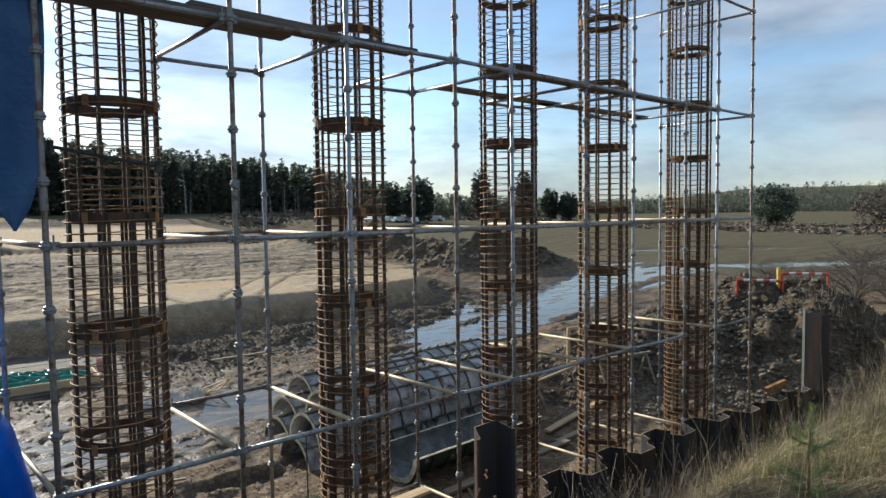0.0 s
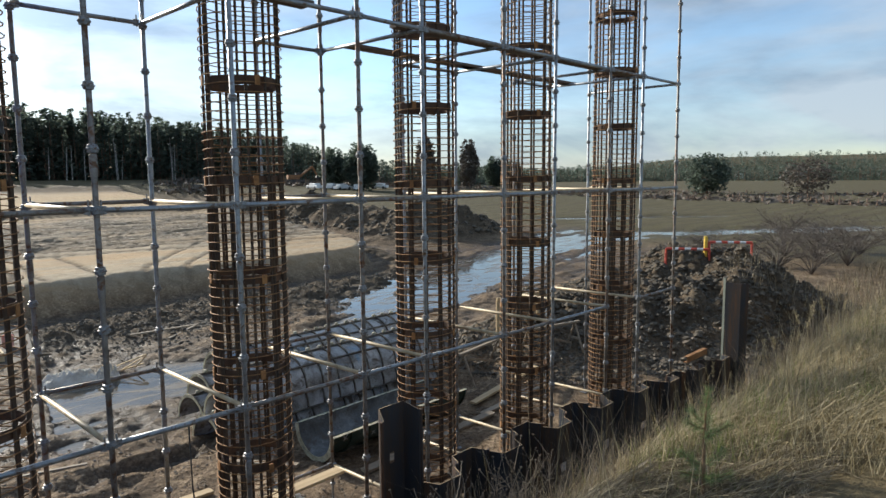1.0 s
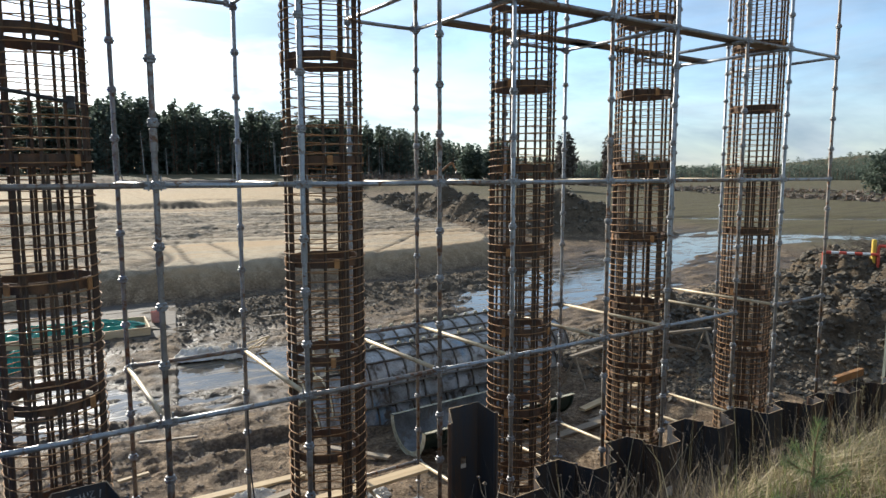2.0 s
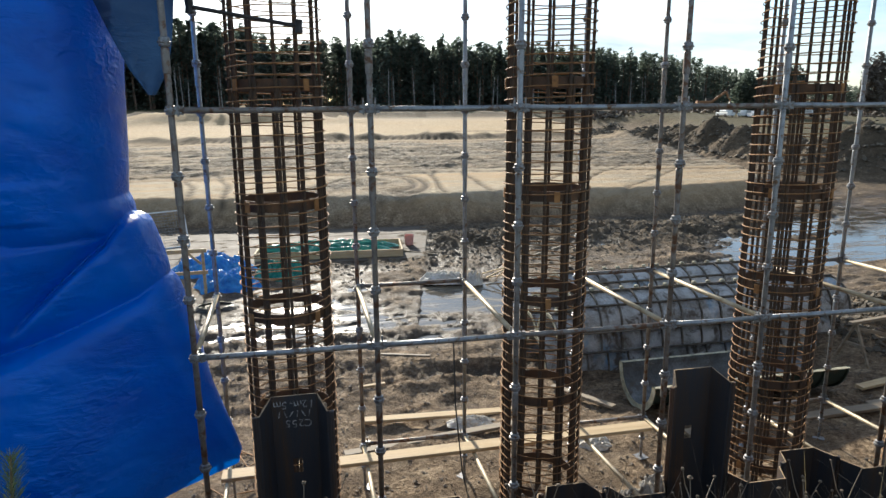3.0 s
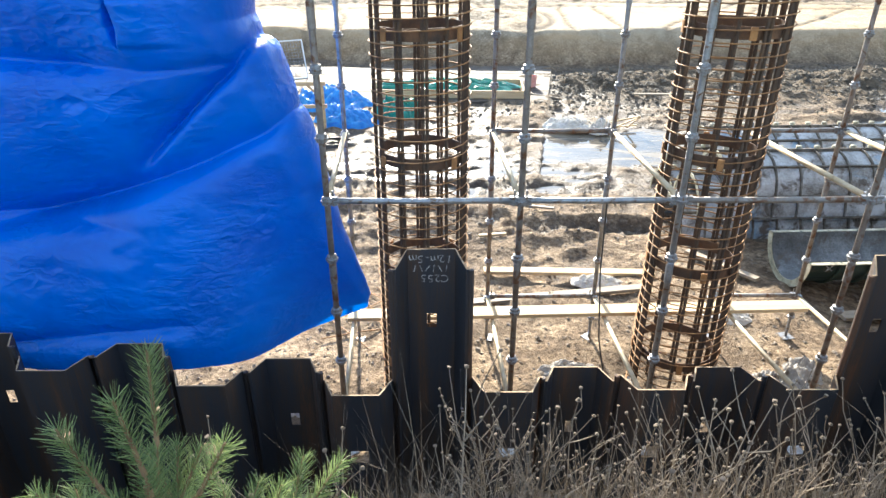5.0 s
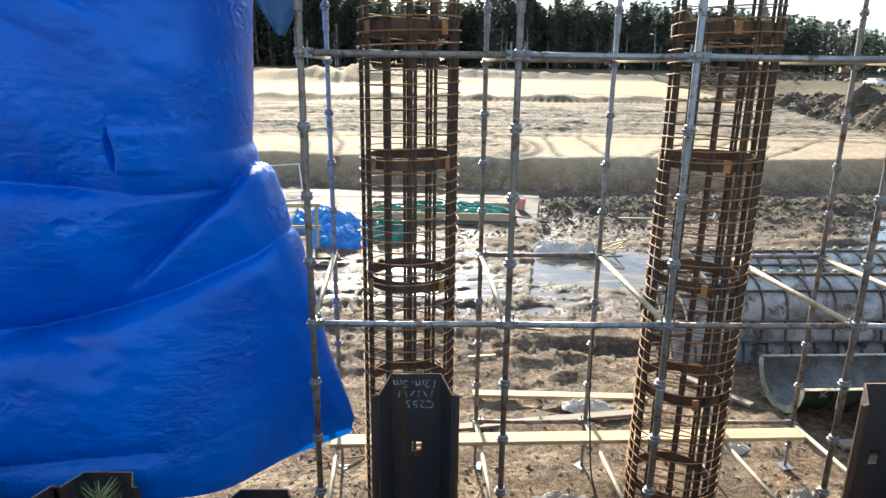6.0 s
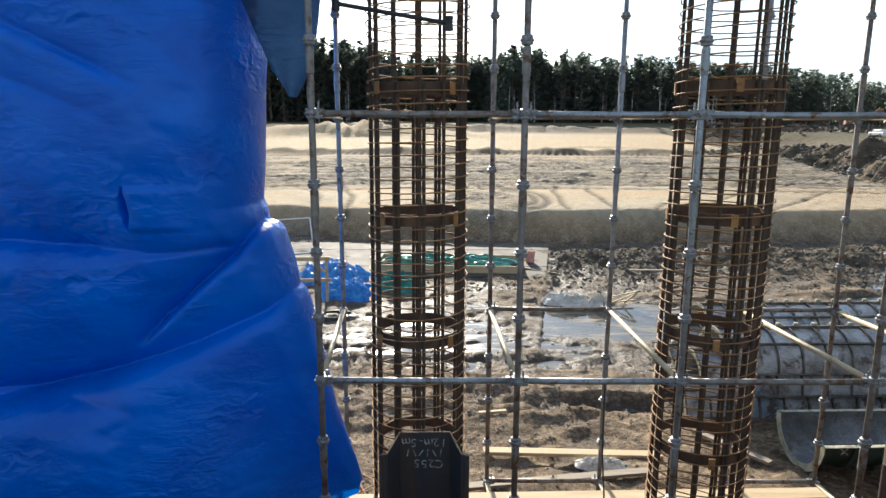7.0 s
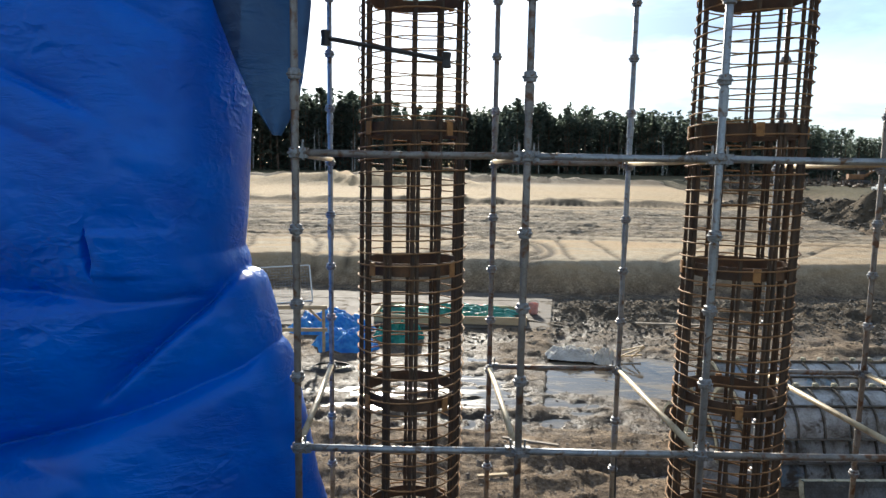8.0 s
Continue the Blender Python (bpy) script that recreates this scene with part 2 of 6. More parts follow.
def leaf_mat(name, stops, rough=0.6, glow=0.35):
    """Thin green or dry leaves: light passes through them."""
    m, n, l, b = node_mat(name)
    g = n.new("ShaderNodeNewGeometry")
    v = place_vec(n, l, (1, 1, 1), own=False)
    f = noise_node(n, l, v, 3.0, 3)
    t = math_node(n, l, "ADD", math_node(n, l, "MULTIPLY", g.outputs["Random Per Island"], 0.6), math_node(n, l, "MULTIPLY", f, 0.4))
    col = ramp_node(n, l, t, stops)
    l.new(col, b.inputs["Base Color"])
    b.inputs["Roughness"].default_value = rough
    tr = n.new("ShaderNodeBsdfTranslucent")
    l.new(col, tr.inputs["Color"])
    ms = n.new("ShaderNodeMixShader")
    ms.inputs[0].default_value = glow
    l.new(b.outputs[0], ms.inputs[1])
    l.new(tr.outputs[0], ms.inputs[2])
    l.new(ms.outputs[0], n["Material Output"].inputs["Surface"])
    return m


# foliage colour lifted towards grey, so that it carries the distance haze
PINE_HAZED = leaf_mat("hazed_far_pine_foliage", [(0.2, (0.10, 0.13, 0.105)), (0.5, (0.14, 0.175, 0.14)), (0.8, (0.18, 0.21, 0.17))], 0.85, 0.78)
PALE_BARK = surf("pale_birch_bark", [(0.3, (0.22, 0.20, 0.18)), (0.5, (0.40, 0.38, 0.35)), (0.7, (0.55, 0.53, 0.50))], 1.5, 20, (0.8, 0.95), 0, 0.3, 0.01)
BARE_FAR = leaf_mat("bare_twigs_haze", [(0.2, (0.08, 0.065, 0.05)), (0.8, (0.17, 0.145, 0.12))], 0.8, 0.2)
NEEDLE = leaf_mat("young_pine_needles", [(0.15, (0.09, 0.14, 0.052)), (0.5, (0.17, 0.235, 0.088)), (0.85, (0.29, 0.335, 0.14))], 0.5, 0.48)
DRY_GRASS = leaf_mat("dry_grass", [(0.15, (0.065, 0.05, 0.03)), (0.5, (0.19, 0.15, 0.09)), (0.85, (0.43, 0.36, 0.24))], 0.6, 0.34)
# brighter golden copy of dry_grass, with the right bank's sunlight in its colour
SUNLIT_GRASS = leaf_mat("sunlit_golden_grass", [(0.15, (0.12, 0.10, 0.05)), (0.5, (0.34, 0.28, 0.155)), (0.85, (0.60, 0.515, 0.33))], 0.6, 0.46)
GREEN_GRASS = leaf_mat("short_green_grass", [(0.2, (0.08, 0.12, 0.025)), (0.8, (0.27, 0.32, 0.08))], 0.6, 0.5)
SEED = leaf_mat("dry_seed_head", [(0.2, (0.06, 0.045, 0.032)), (0.5, (0.12, 0.09, 0.062)), (0.8, (0.20, 0.155, 0.105))], 0.85, 0.05)
WEED = leaf_mat("dry_weed_stalk", [(0.2, (0.10, 0.076, 0.054)), (0.5, (0.21, 0.165, 0.118)), (0.8, (0.35, 0.29, 0.21))], 0.7, 0.1)


def tarp_mat(name, dark, light, glow, sc=1.0, rough=0.32):
    """Woven plastic sheet: dull gloss, small crinkles, some light through it."""
    m, n, l, b = node_mat(name)
    v = place_vec(n, l, (1.0, 1.0, 1.5), own=False)
    a, f = noise_node(n, l, v, 1.3 * sc, 4, 0.5, 0.5), noise_node(n, l, v, 6.5 * sc, 2, 0.45, 0.2)
    patchy = ramp_node(n, l, noise_node(n, l, v, 0.9 * sc, 3, 0.5), [(0.46, (0.08, 0.08, 0.08)), (0.66, (1, 1, 1))])
    col = ramp_node(n, l, a, [(0.3, dark), (0.7, light)])
    l.new(col, b.inputs["Base Color"])
    b.inputs["Roughness"].default_value = rough
    b.inputs["Specular IOR Level"].default_value = 0.32
    creased = math_node(n, l, "MULTIPLY", math_node(n, l, "ABSOLUTE", math_node(n, l, "SUBTRACT", f, 0.5)), patchy)
    hsum = math_node(n, l, "ADD", math_node(n, l, "MULTIPLY", a, 0.5), math_node(n, l, "MULTIPLY", creased, -0.9))
    # short slanting crinkles in patches
    slant = n.new("ShaderNodeMapping")
    slant.inputs["Rotation"].default_value, slant.inputs["Scale"].default_value = (0, radians(38), 0), (5.0 * sc, 9.0 * sc, 21.0 * sc)
    l.new(place_vec(n, l, (1, 1, 1), own=False), slant.inputs["Vector"])
    crinkle = math_node(n, l, "ABSOLUTE", math_node(n, l, "SUBTRACT", noise_node(n, l, slant.outputs["Vector"], 1.0, 3, 0.55, 0.5), 0.5))
    spots_ = ramp_node(n, l, noise_node(n, l, v, 1.7 * sc, 2, 0.5), [(0.45, (0, 0, 0)), (0.6, (1, 1, 1))])
    hsum = math_node(n, l, "ADD", hsum, math_node(n, l, "MULTIPLY", math_node(n, l, "MULTIPLY", crinkle, spots_), -0.30))
    bp = n.new("ShaderNodeBump")
    bp.inputs["Strength"].default_value, bp.inputs["Distance"].default_value = 0.75, 0.085 / sc
    l.new(hsum, bp.inputs["Height"])
    l.new(bp.outputs[0], b.inputs["Normal"])
    tr = n.new("ShaderNodeBsdfTranslucent")
    l.new(col, tr.inputs["Color"])
    ms = n.new("ShaderNodeMixShader")
    ms.inputs[0].default_value = glow
    l.new(b.outputs[0], ms.inputs[1])
    l.new(tr.outputs[0], ms.inputs[2])
    l.new(ms.outputs[0], n["Material Output"].inputs["Surface"])
    return m


TARP_BLUE = tarp_mat("blue_woven_tarpaulin", (0.0013, 0.10, 0.49), (0.0025, 0.165, 0.67), 0.22, 1.0, 0.30)
# same blue sheet, its look against the glare put into a dark blue-grey
TARP_GLARED = tarp_mat("blue_tarpaulin_in_glare", (0.008, 0.035, 0.11), (0.02, 0.06, 0.145), 0.15)
TARP_BLUE_FAR = tarp_mat("crumpled_blue_sheet", (0.015, 0.14, 0.50), (0.07, 0.36, 0.75), 0.25, 3, 0.25)
TARP_GREEN = tarp_mat("crumpled_green_sheet", (0.005, 0.12, 0.085), (0.04, 0.28, 0.20), 0.15, 3, 0.22)


# ---------------------------------------------------------------- mesh building
class Mesh:
    """Gathers vertices and faces of one part."""

    def __init__(self):
        self.v, self.f, self.m = [], [], []
        self.slot = 0

    def add(self, verts, faces):
        o = len(self.v)
        self.v += [tuple(p) for p in verts]
        self.f += [tuple(o + i for i in f) for f in faces]
        self.m += [self.slot] * len(faces)
        return self

    def box(self, c, s, m=None, bev=0.0):
        """A box with chamfered long edges."""
        hx, hy, hz = s[0] / 2, s[1] / 2, s[2] / 2
        if bev <= 0:
            pts = [(x * hx, y * hy, z * hz) for x in (-1, 1) for y in (-1, 1) for z in (-1, 1)]
            fs = [(0, 1, 3, 2), (4, 6, 7, 5), (0, 4, 5, 1), (2, 3, 7, 6), (0, 2, 6, 4), (1, 5, 7, 3)]
        else:
            order = sorted(range(3), key=lambda k: -s[k])
            a, b, c2 = order
            h = (hx, hy, hz)
            ring = [(h[b] - bev, h[c2]), (h[b], h[c2] - bev), (h[b], -h[c2] + bev), (h[b] - bev, -h[c2]), (-h[b] + bev, -h[c2]), (-h[b], -h[c2] + bev), (-h[b], h[c2] - bev), (-h[b] + bev, h[c2])]
            pts = []
            for e in (-1, 1):
                for u, w in ring:
                    p = [0, 0, 0]
                    p[a], p[b], p[c2] = e * h[a], u, w
                    pts.append(tuple(p))
            fs = [(k, (k + 1) % 8, 8 + (k + 1) % 8, 8 + k) for k in range(8)] + [tuple(range(7, -1, -1)), tuple(range(8, 16))]
        pts = [Vector(p) for p in pts]
        if m is not None:
            pts = [m @ p for p in pts]
        return self.add([p + Vector(c) for p in pts], fs)

    def tube(self, path, r, n=8, caps=True, closed=False):
        """A tube along a path; r is a number or one a point."""
        path = [Vector(p) for p in path]
        rs = r if isinstance(r, (list, tuple)) else [r] * len(path)
        verts, faces, k0 = [], [], len(path)
        up = None
        for i, p in enumerate(path):
            a, b = path[max(i - 1, 0)], path[min(i + 1, k0 - 1)]
            if closed:
                a, b = path[i - 1], path[(i + 1) % k0]
            t = (b - a).normalized()
            if up is None:
                up = Vector((0, 0, 1)) if abs(t.z) < 0.9 else Vector((1, 0, 0))
            s = t.cross(up).normalized()
            up = s.cross(t).normalized()
            for j in range(n):
                w = 2 * math.pi * j / n
                verts.append(p + (s * math.cos(w) + up * math.sin(w)) * rs[i])
        last = k0 if closed else k0 - 1
        for i in range(last):
            o, q = i * n, ((i + 1) % k0) * n
            faces += [(o + j, o + (j + 1) % n, q + (j + 1) % n, q + j) for j in range(n)]
        if caps and not closed:
            faces += [tuple(range(n - 1, -1, -1)), tuple(range((k0 - 1) * n, k0 * n))]
        return self.add(verts, faces)

    def lathe(self, profile, c=(0, 0, 0), n=10):
        """Turns (radius, height) pairs round a standing axis at c."""
        verts = [(c[0] + r * math.cos(2 * math.pi * j / n), c[1] + r * math.sin(2 * math.pi * j / n), c[2] + z) for r, z in profile for j in range(n)]
        faces = [(i * n + j, i * n + (j + 1) % n, (i + 1) * n + (j + 1) % n, (i + 1) * n + j) for i in range(len(profile) - 1) for j in range(n)]
        faces += [tuple(range(n - 1, -1, -1)), tuple(range((len(profile) - 1) * n, len(profile) * n))]
        return self.add(verts, faces)

    def data(self, name, mats, smooth=False):
        me = bpy.data.meshes.new(name)
        me.from_pydata(self.v, [], self.f)
        for m in mats if isinstance(mats, (list, tuple)) else [mats]:
            me.materials.append(m)
        if any(self.m):
            me.polygons.foreach_set("material_index", self.m)
        if smooth:
            me.polygons.foreach_set("use_smooth", [True] * len(me.polygons))
        me.validate()
        me.update()
        return me


def part(name, mesh, mat, parent, label="", smooth=False):
    ob = new(name, mesh.data(name, mat, smooth) if isinstance(mesh, Mesh) else mesh)
    ob.parent = parent
    if label:
        tagged(ob, label)
    return ob


def thing(name, label, category, at=(0, 0, 0), group="", kind="", turn=0.0):
    e = new(name)
    e.empty_display_size = 0.1
    e.matrix_basis = pose(*at, 0, 0, turn)
    return tagged(e, label, category, group, kind)


rng = np.random.default_rng(7)


def value_noise(x, y, seed=0):
    """Smooth noise from -1 to 1 on arrays."""
    x, y = np.asarray(x, float), np.asarray(y, float)
    xi, yi = np.floor(x).astype(np.int64), np.floor(y).astype(np.int64)
    u, w = x - xi, y - yi
    u, w = u * u * (3 - 2 * u), w * w * (3 - 2 * w)

    def corner(a, b):
        k = (a * 374761393 + b * 668265263 + seed * 974711) & 0x7FFFFFFF
        k = ((k ^ (k >> 13)) * 1274126177) & 0x7FFFFFFF
        return ((k ^ (k >> 16)) & 0xFFFF) / 32767.5 - 1

    return (corner(xi, yi) * (1 - u) + corner(xi + 1, yi) * u) * (1 - w) + (corner(xi, yi + 1) * (1 - u) + corner(xi + 1, yi + 1) * u) * w


def fbm(x, y, octaves=4, seed=0, gain=0.5):
    total, amp = 0, 1.0
    for k in range(octaves):
        total = total + amp * value_noise(np.asarray(x) * 2.03**k + 17.3 * k, np.asarray(y) * 2.03**k - 9.1 * k, seed + k)
        amp *= gain
    return total


def step(a, b, x):
    t = np.clip((np.asarray(x, float) - a) / (b - a), 0, 1)
    return t * t * (3 - 2 * t)


# ---------------------------------------------------------------- the ground, one sheet
WATER = -0.97


def bank_profile(y):
    return np.interp(-np.asarray(y, float), [0.9, 1.2, 2.0, 2.7, 3.5, 4.7, 8.0, 40.0], [-0.65, -0.45, 0.54, 1.15, 1.80, 2.2, 2.45, 2.6])


def plateau_front(x):
    """Where the sand fill begins."""
    x = np.asarray(x, float)
    return 21.3 - 0.1 * np.minimum(x, 8) + 0.05 * np.clip(x - 8, 0, 13) + 0.25 * np.maximum(x - 20.5, 0) ** 2 + 0.5 * value_noise(x * 0.35, x * 0 + 3.1, 5)


def zones(x, y):
    """Weights of sand, grassy bank, brown field and wet mud."""
    d = y - plateau_front(x)
    sand = step(0.1, 1.7, d) * (1 - step(120, 150, y + 0.0 * x)) * (1 - step(60, 90, x - 0.4 * y))
    bank = step(-0.75, -1.05, y)
    field = np.clip(step(34, 48, x - 0.25 * y + 4 * value_noise(x * 0.06, y * 0.06, 8)) * (1 - bank) * (1 - sand) + step(120, 150, y) + step(60, 90, x - 0.4 * y) * (1 - bank), 0, 1)
    return sand, bank, field


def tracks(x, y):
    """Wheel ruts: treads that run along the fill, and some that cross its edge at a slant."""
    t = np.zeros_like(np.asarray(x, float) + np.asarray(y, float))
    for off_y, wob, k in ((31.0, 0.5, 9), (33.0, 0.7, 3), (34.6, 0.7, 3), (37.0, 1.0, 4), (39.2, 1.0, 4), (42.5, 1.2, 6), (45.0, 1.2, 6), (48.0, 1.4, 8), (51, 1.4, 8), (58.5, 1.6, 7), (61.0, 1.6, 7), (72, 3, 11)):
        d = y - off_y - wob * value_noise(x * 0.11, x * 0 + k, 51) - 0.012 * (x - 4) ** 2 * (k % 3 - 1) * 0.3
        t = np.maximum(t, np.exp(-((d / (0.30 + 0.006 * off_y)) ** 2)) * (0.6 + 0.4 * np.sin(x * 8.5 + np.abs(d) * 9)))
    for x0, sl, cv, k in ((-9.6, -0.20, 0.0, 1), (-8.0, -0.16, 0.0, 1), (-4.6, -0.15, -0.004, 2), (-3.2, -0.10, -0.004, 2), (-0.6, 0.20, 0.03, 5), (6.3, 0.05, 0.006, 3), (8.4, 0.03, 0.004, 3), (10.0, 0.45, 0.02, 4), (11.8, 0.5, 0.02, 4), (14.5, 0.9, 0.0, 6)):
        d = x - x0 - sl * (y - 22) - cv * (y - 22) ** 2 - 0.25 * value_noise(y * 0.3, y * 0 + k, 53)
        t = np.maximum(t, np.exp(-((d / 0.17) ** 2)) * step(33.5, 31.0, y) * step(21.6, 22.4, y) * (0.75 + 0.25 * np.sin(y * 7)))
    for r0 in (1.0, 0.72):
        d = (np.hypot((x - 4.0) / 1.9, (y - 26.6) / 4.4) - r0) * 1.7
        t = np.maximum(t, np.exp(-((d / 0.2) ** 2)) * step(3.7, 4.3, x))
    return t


def churned(x, y):
    """How far the fill is churned up and greyed by machines: a broad lane along it and spots on its edge."""
    y1 = y - 0.02 * np.asarray(x, float) + 1.6 * fbm(x * 0.16, y * 0.25, 3, 55)
    lane = step(30.4, 33.2, y1) * step(62, 55, y1)
    spot = np.exp(-(((x - 2.6) / 2.6) ** 2 + ((y - 24.5) / 4.6) ** 2) ** 2)
    side = step(12, 17, np.asarray(x, float) + 1.5 * value_noise(x * 0.3, y * 0.3, 57)) * step(40, 33, y) * 0.25
    return np.clip(np.maximum(np.maximum(lane, spot), side) * (0.85 + 0.5 * fbm(x * 0.5, y * 0.7, 4, 59)), 0, 1)


def spoil(x, y):
    """Heaps of dug-out soil."""
    heap = 2.0 * np.exp(-(((x - 20.8) / 4.7) ** 2 + ((y - 3.0) / 3.2) ** 2) ** 1.5)
    heap = heap + 1.15 * np.exp(-(((x - 14.6) / 2.4) ** 2 + ((y - 5.4) / 2.0) ** 2))
    heap = heap + 1.0 * np.exp(-(((x - 25) / 5) ** 2 + ((y - 7) / 2.6) ** 2))
    return heap


def clodding(x, y):
    far = np.exp(-(((x - 37) / 6.5) ** 2 + ((y - 32) / 4.5) ** 2)) + np.exp(-(((x - 36.5) / 4) ** 2 + ((y - 52) / 15) ** 2)) + 0.6 * np.exp(-(((y - 63.0) / 1.3) ** 2)) + 0.7 * np.exp(-(((y - 111) / 5) ** 2))
    return np.clip(1.15 * np.exp(-(((y - plateau_front(x) + 3.2) / 2.6) ** 2)) + 0.85 * step(0.1, 0.6, spoil(x, y)) + 1.3 * far, 0, 1)


def edge_line(y):
    """The straight edge that runs from the slab's corner towards the columns."""
    return 1.495 + 0.1774 * np.asarray(y, float)


def treads(x, y):
    """Tyre prints pressed into the mud between the columns and the puddle: two ridged lanes and cross lugs."""
    z = 0
    for y0, sl, w in ((6.0, -0.10, 0.30), (7.5, -0.05, 0.32), (8.3, 0.10, 0.30), (4.9, 0.16, 0.26)):
        d = y - y0 - sl * x - 0.25 * value_noise(x * 0.35, x * 0 + y0, 17)
        lane = np.exp(-((d / w) ** 4)) * step(-6, -3, x) * step(5.6, 4.2, x + 0.4 * (y - 6))
        z = z + lane * (-0.05 + 0.030 * np.sin(x * 19 + np.abs(d) * 16)) + 0.04 * np.exp(-(((np.abs(d) - w - 0.12) / 0.1) ** 2)) * step(-6, -3, x) * step(5.6, 4.2, x)
    return z


def arm(x, y, a, b, w):
    """Nearness to the line from a to b, 1 on it and 0 beyond its width."""
    dx, dy = b[0] - a[0], b[1] - a[1]
    f = np.clip(((x - a[0]) * dx + (y - a[1]) * dy) / (dx * dx + dy * dy), 0, 1)
    return np.exp(-((np.hypot(x - a[0] - f * dx, y - a[1] - f * dy) / w) ** 4))


def height(x, y):
    x, y = np.asarray(x, float), np.asarray(y, float)
    sand, bank, field = zones(x, y)
    rough = fbm(x * 1.1, y * 1.1, 5, 11)
    fine = fbm(x * 3.1, y * 3.1, 3, 31)
    rise = 4.2 * step(40, 200, y) * (1 - step(80, 220, x))
    mud = -0.90 + 0.09 * step(7.4, 6.2, y - 0.5 * np.clip(1.5 - x, 0, 4) + 0.25 * rough) + 0.08 * step(4.2, 2.2, y) + 0.05 * rough + 0.03 * fine + 0.05 * np.maximum(fbm(x * 2.1, y * 4.3, 3, 37) - 0.15, 0) + treads(x, y)
    # clods along the foot of the fill, and between the scaffold and the flooded strip
    clods = np.exp(-(((y - plateau_front(x) + 3.2) / 2.2) ** 2)) * (1 - step(0.5, -0.1, x - edge_line(y)) * step(20.8, 20.4, y))
    mud = mud + clods * (0.10 + 0.13 * np.maximum(rough, -0.4) + 0.07 * fine)
    # puddles
    right_of = step(0.0, 0.10, x - edge_line(y))
    mud = mud - 0.26 * right_of * np.exp(-(((x - 5.6) / 2.7) ** 2 + ((y - 10.5) / 1.45) ** 2) ** 2)
    mud = mud + (0.035 - 0.05 * right_of) * step(3.0, 4.5, y) * step(21, 20, y) * np.exp(-(((x - edge_line(y)) / 1.6) ** 2))
    wade = np.exp(-(((x - 0.9) / 3.4) ** 2 + ((y - 9.3) / 2.3) ** 2))
    ruts = np.sin((y + 0.22 * x + 0.35 * value_noise(x * 0.5, y * 0.5, 15)) * 7.5) * 0.5 + np.sin((x * 0.8 - y) * 15 + 3 * rough) * 0.3
    mud = mud + wade * (-0.085 + 0.035 * ruts + 0.035 * fbm(x * 5.3, y * 7.1, 3, 33))
    along, off = (x - 12) * 0.94 + (y - 12.5) * 0.34, -(x - 12) * 0.34 + (y - 12.5) * 0.94
    mud = mud - 0.30 * step(0.8, 4.6, along) * (1 - step(40, 52, along)) * np.exp(-((off / (2.3 + 0.03 * along)) ** 2))
    mud = mud + step(-3, 1, along) * np.exp(-((off / 4.5) ** 2)) * (0.03 + 0.19 * fbm(x * 0.30 - y * 0.25, y * 0.95 - x * 0.2, 4, 45))
    # spoil heaps
    heap = spoil(x, y)
    mud = mud + heap * (1 + 0.10 * rough) + step(0.15, 0.9, heap) * (0.17 * rough + 0.15 * fine)
    z = mud * (1 - sand) + sand * (0.25 + rise + 0.004 * np.clip(y - 22, 0, 100) + 0.05 * fbm(x * 0.22, y * 0.3, 3, 41) + 0.012 * fine + churned(x, y) * (0.07 * fbm(x * 0.45, y * 1.6, 4, 63) + 0.05 * fine))
    z = z - sand * 0.11 * tracks(x, y)
    far_heap = 2.7 * np.exp(-(((0.9 * (x - 37) - 0.44 * (y - 32)) / 5.0) ** 2 + ((0.44 * (x - 37) + 0.9 * (y - 32)) / 2.8) ** 2)) + 2.7 * np.exp(-(((x - 36.5) / 3.6) ** 2 + ((y - 51) / 15) ** 4)) + 2.0 * np.exp(-(((x + 14) / 17) ** 2 + ((y - 100) / 5) ** 2)) + 0.55 * np.exp(-(((x - 4) / 45) ** 2 + ((y - 64) / 1.8) ** 2)) + 1.3 * np.exp(-(((x + 6) / 60) ** 2 + ((y - 112) / 3) ** 2))
    z = z + far_heap * (1 + 0.35 * fbm(x * 0.5, y * 0.5, 3, 61)) + step(0.3, 1.0, far_heap) * 0.2 * rough
    z = z * (1 - field) + field * (-0.84 + rise * 1.12 + 0.10 * fbm(x * 0.12, y * 0.12, 3, 71) + 0.0022 * np.clip(np.hypot(x, y) - 60, 0, 2000))
    # the flooded ditch goes on through the field
    ditch = np.maximum(np.maximum(arm(x, y, (40, 23), (52, 20.7), 2.6), arm(x, y, (52, 20.7), (70, 8), 2.3)), arm(x, y, (62, 40), (78, 26), 1.6))
    z = z * (1 - ditch) + ditch * (-1.06 + 0.16 * fbm(x * 0.3, y * 0.5, 3, 47))
    z = z + 24 * step(500, 850, np.hypot(x, y)) * step(0.9, 2.4, x / np.maximum(y, 1)) * (y > -300)
    b = bank_profile(y) + 0.07 * fbm(x * 0.9, y * 0.9, 3, 81) - 0.30 * step(5.0, 8.0, x) * np.exp(-(((y + 2.0) / 0.9) ** 2))
    b = b - 1.6 * step(24, 60, x) * step(-1, -6, y)
    return z * (1 - bank) + bank * b


def axis(lo, a, b, hi, fine, grow):
    mid = list(np.arange(a, b + 1e-6, fine))
    s, p, right = fine, b, []
    while p < hi:
        s *= grow
        p += s
        right.append(p)
    s, p, left = fine, a, []
    while p > lo:
        s *= grow
        p -= s
        left.append(p)
    return np.array(left[::-1] + mid + right)


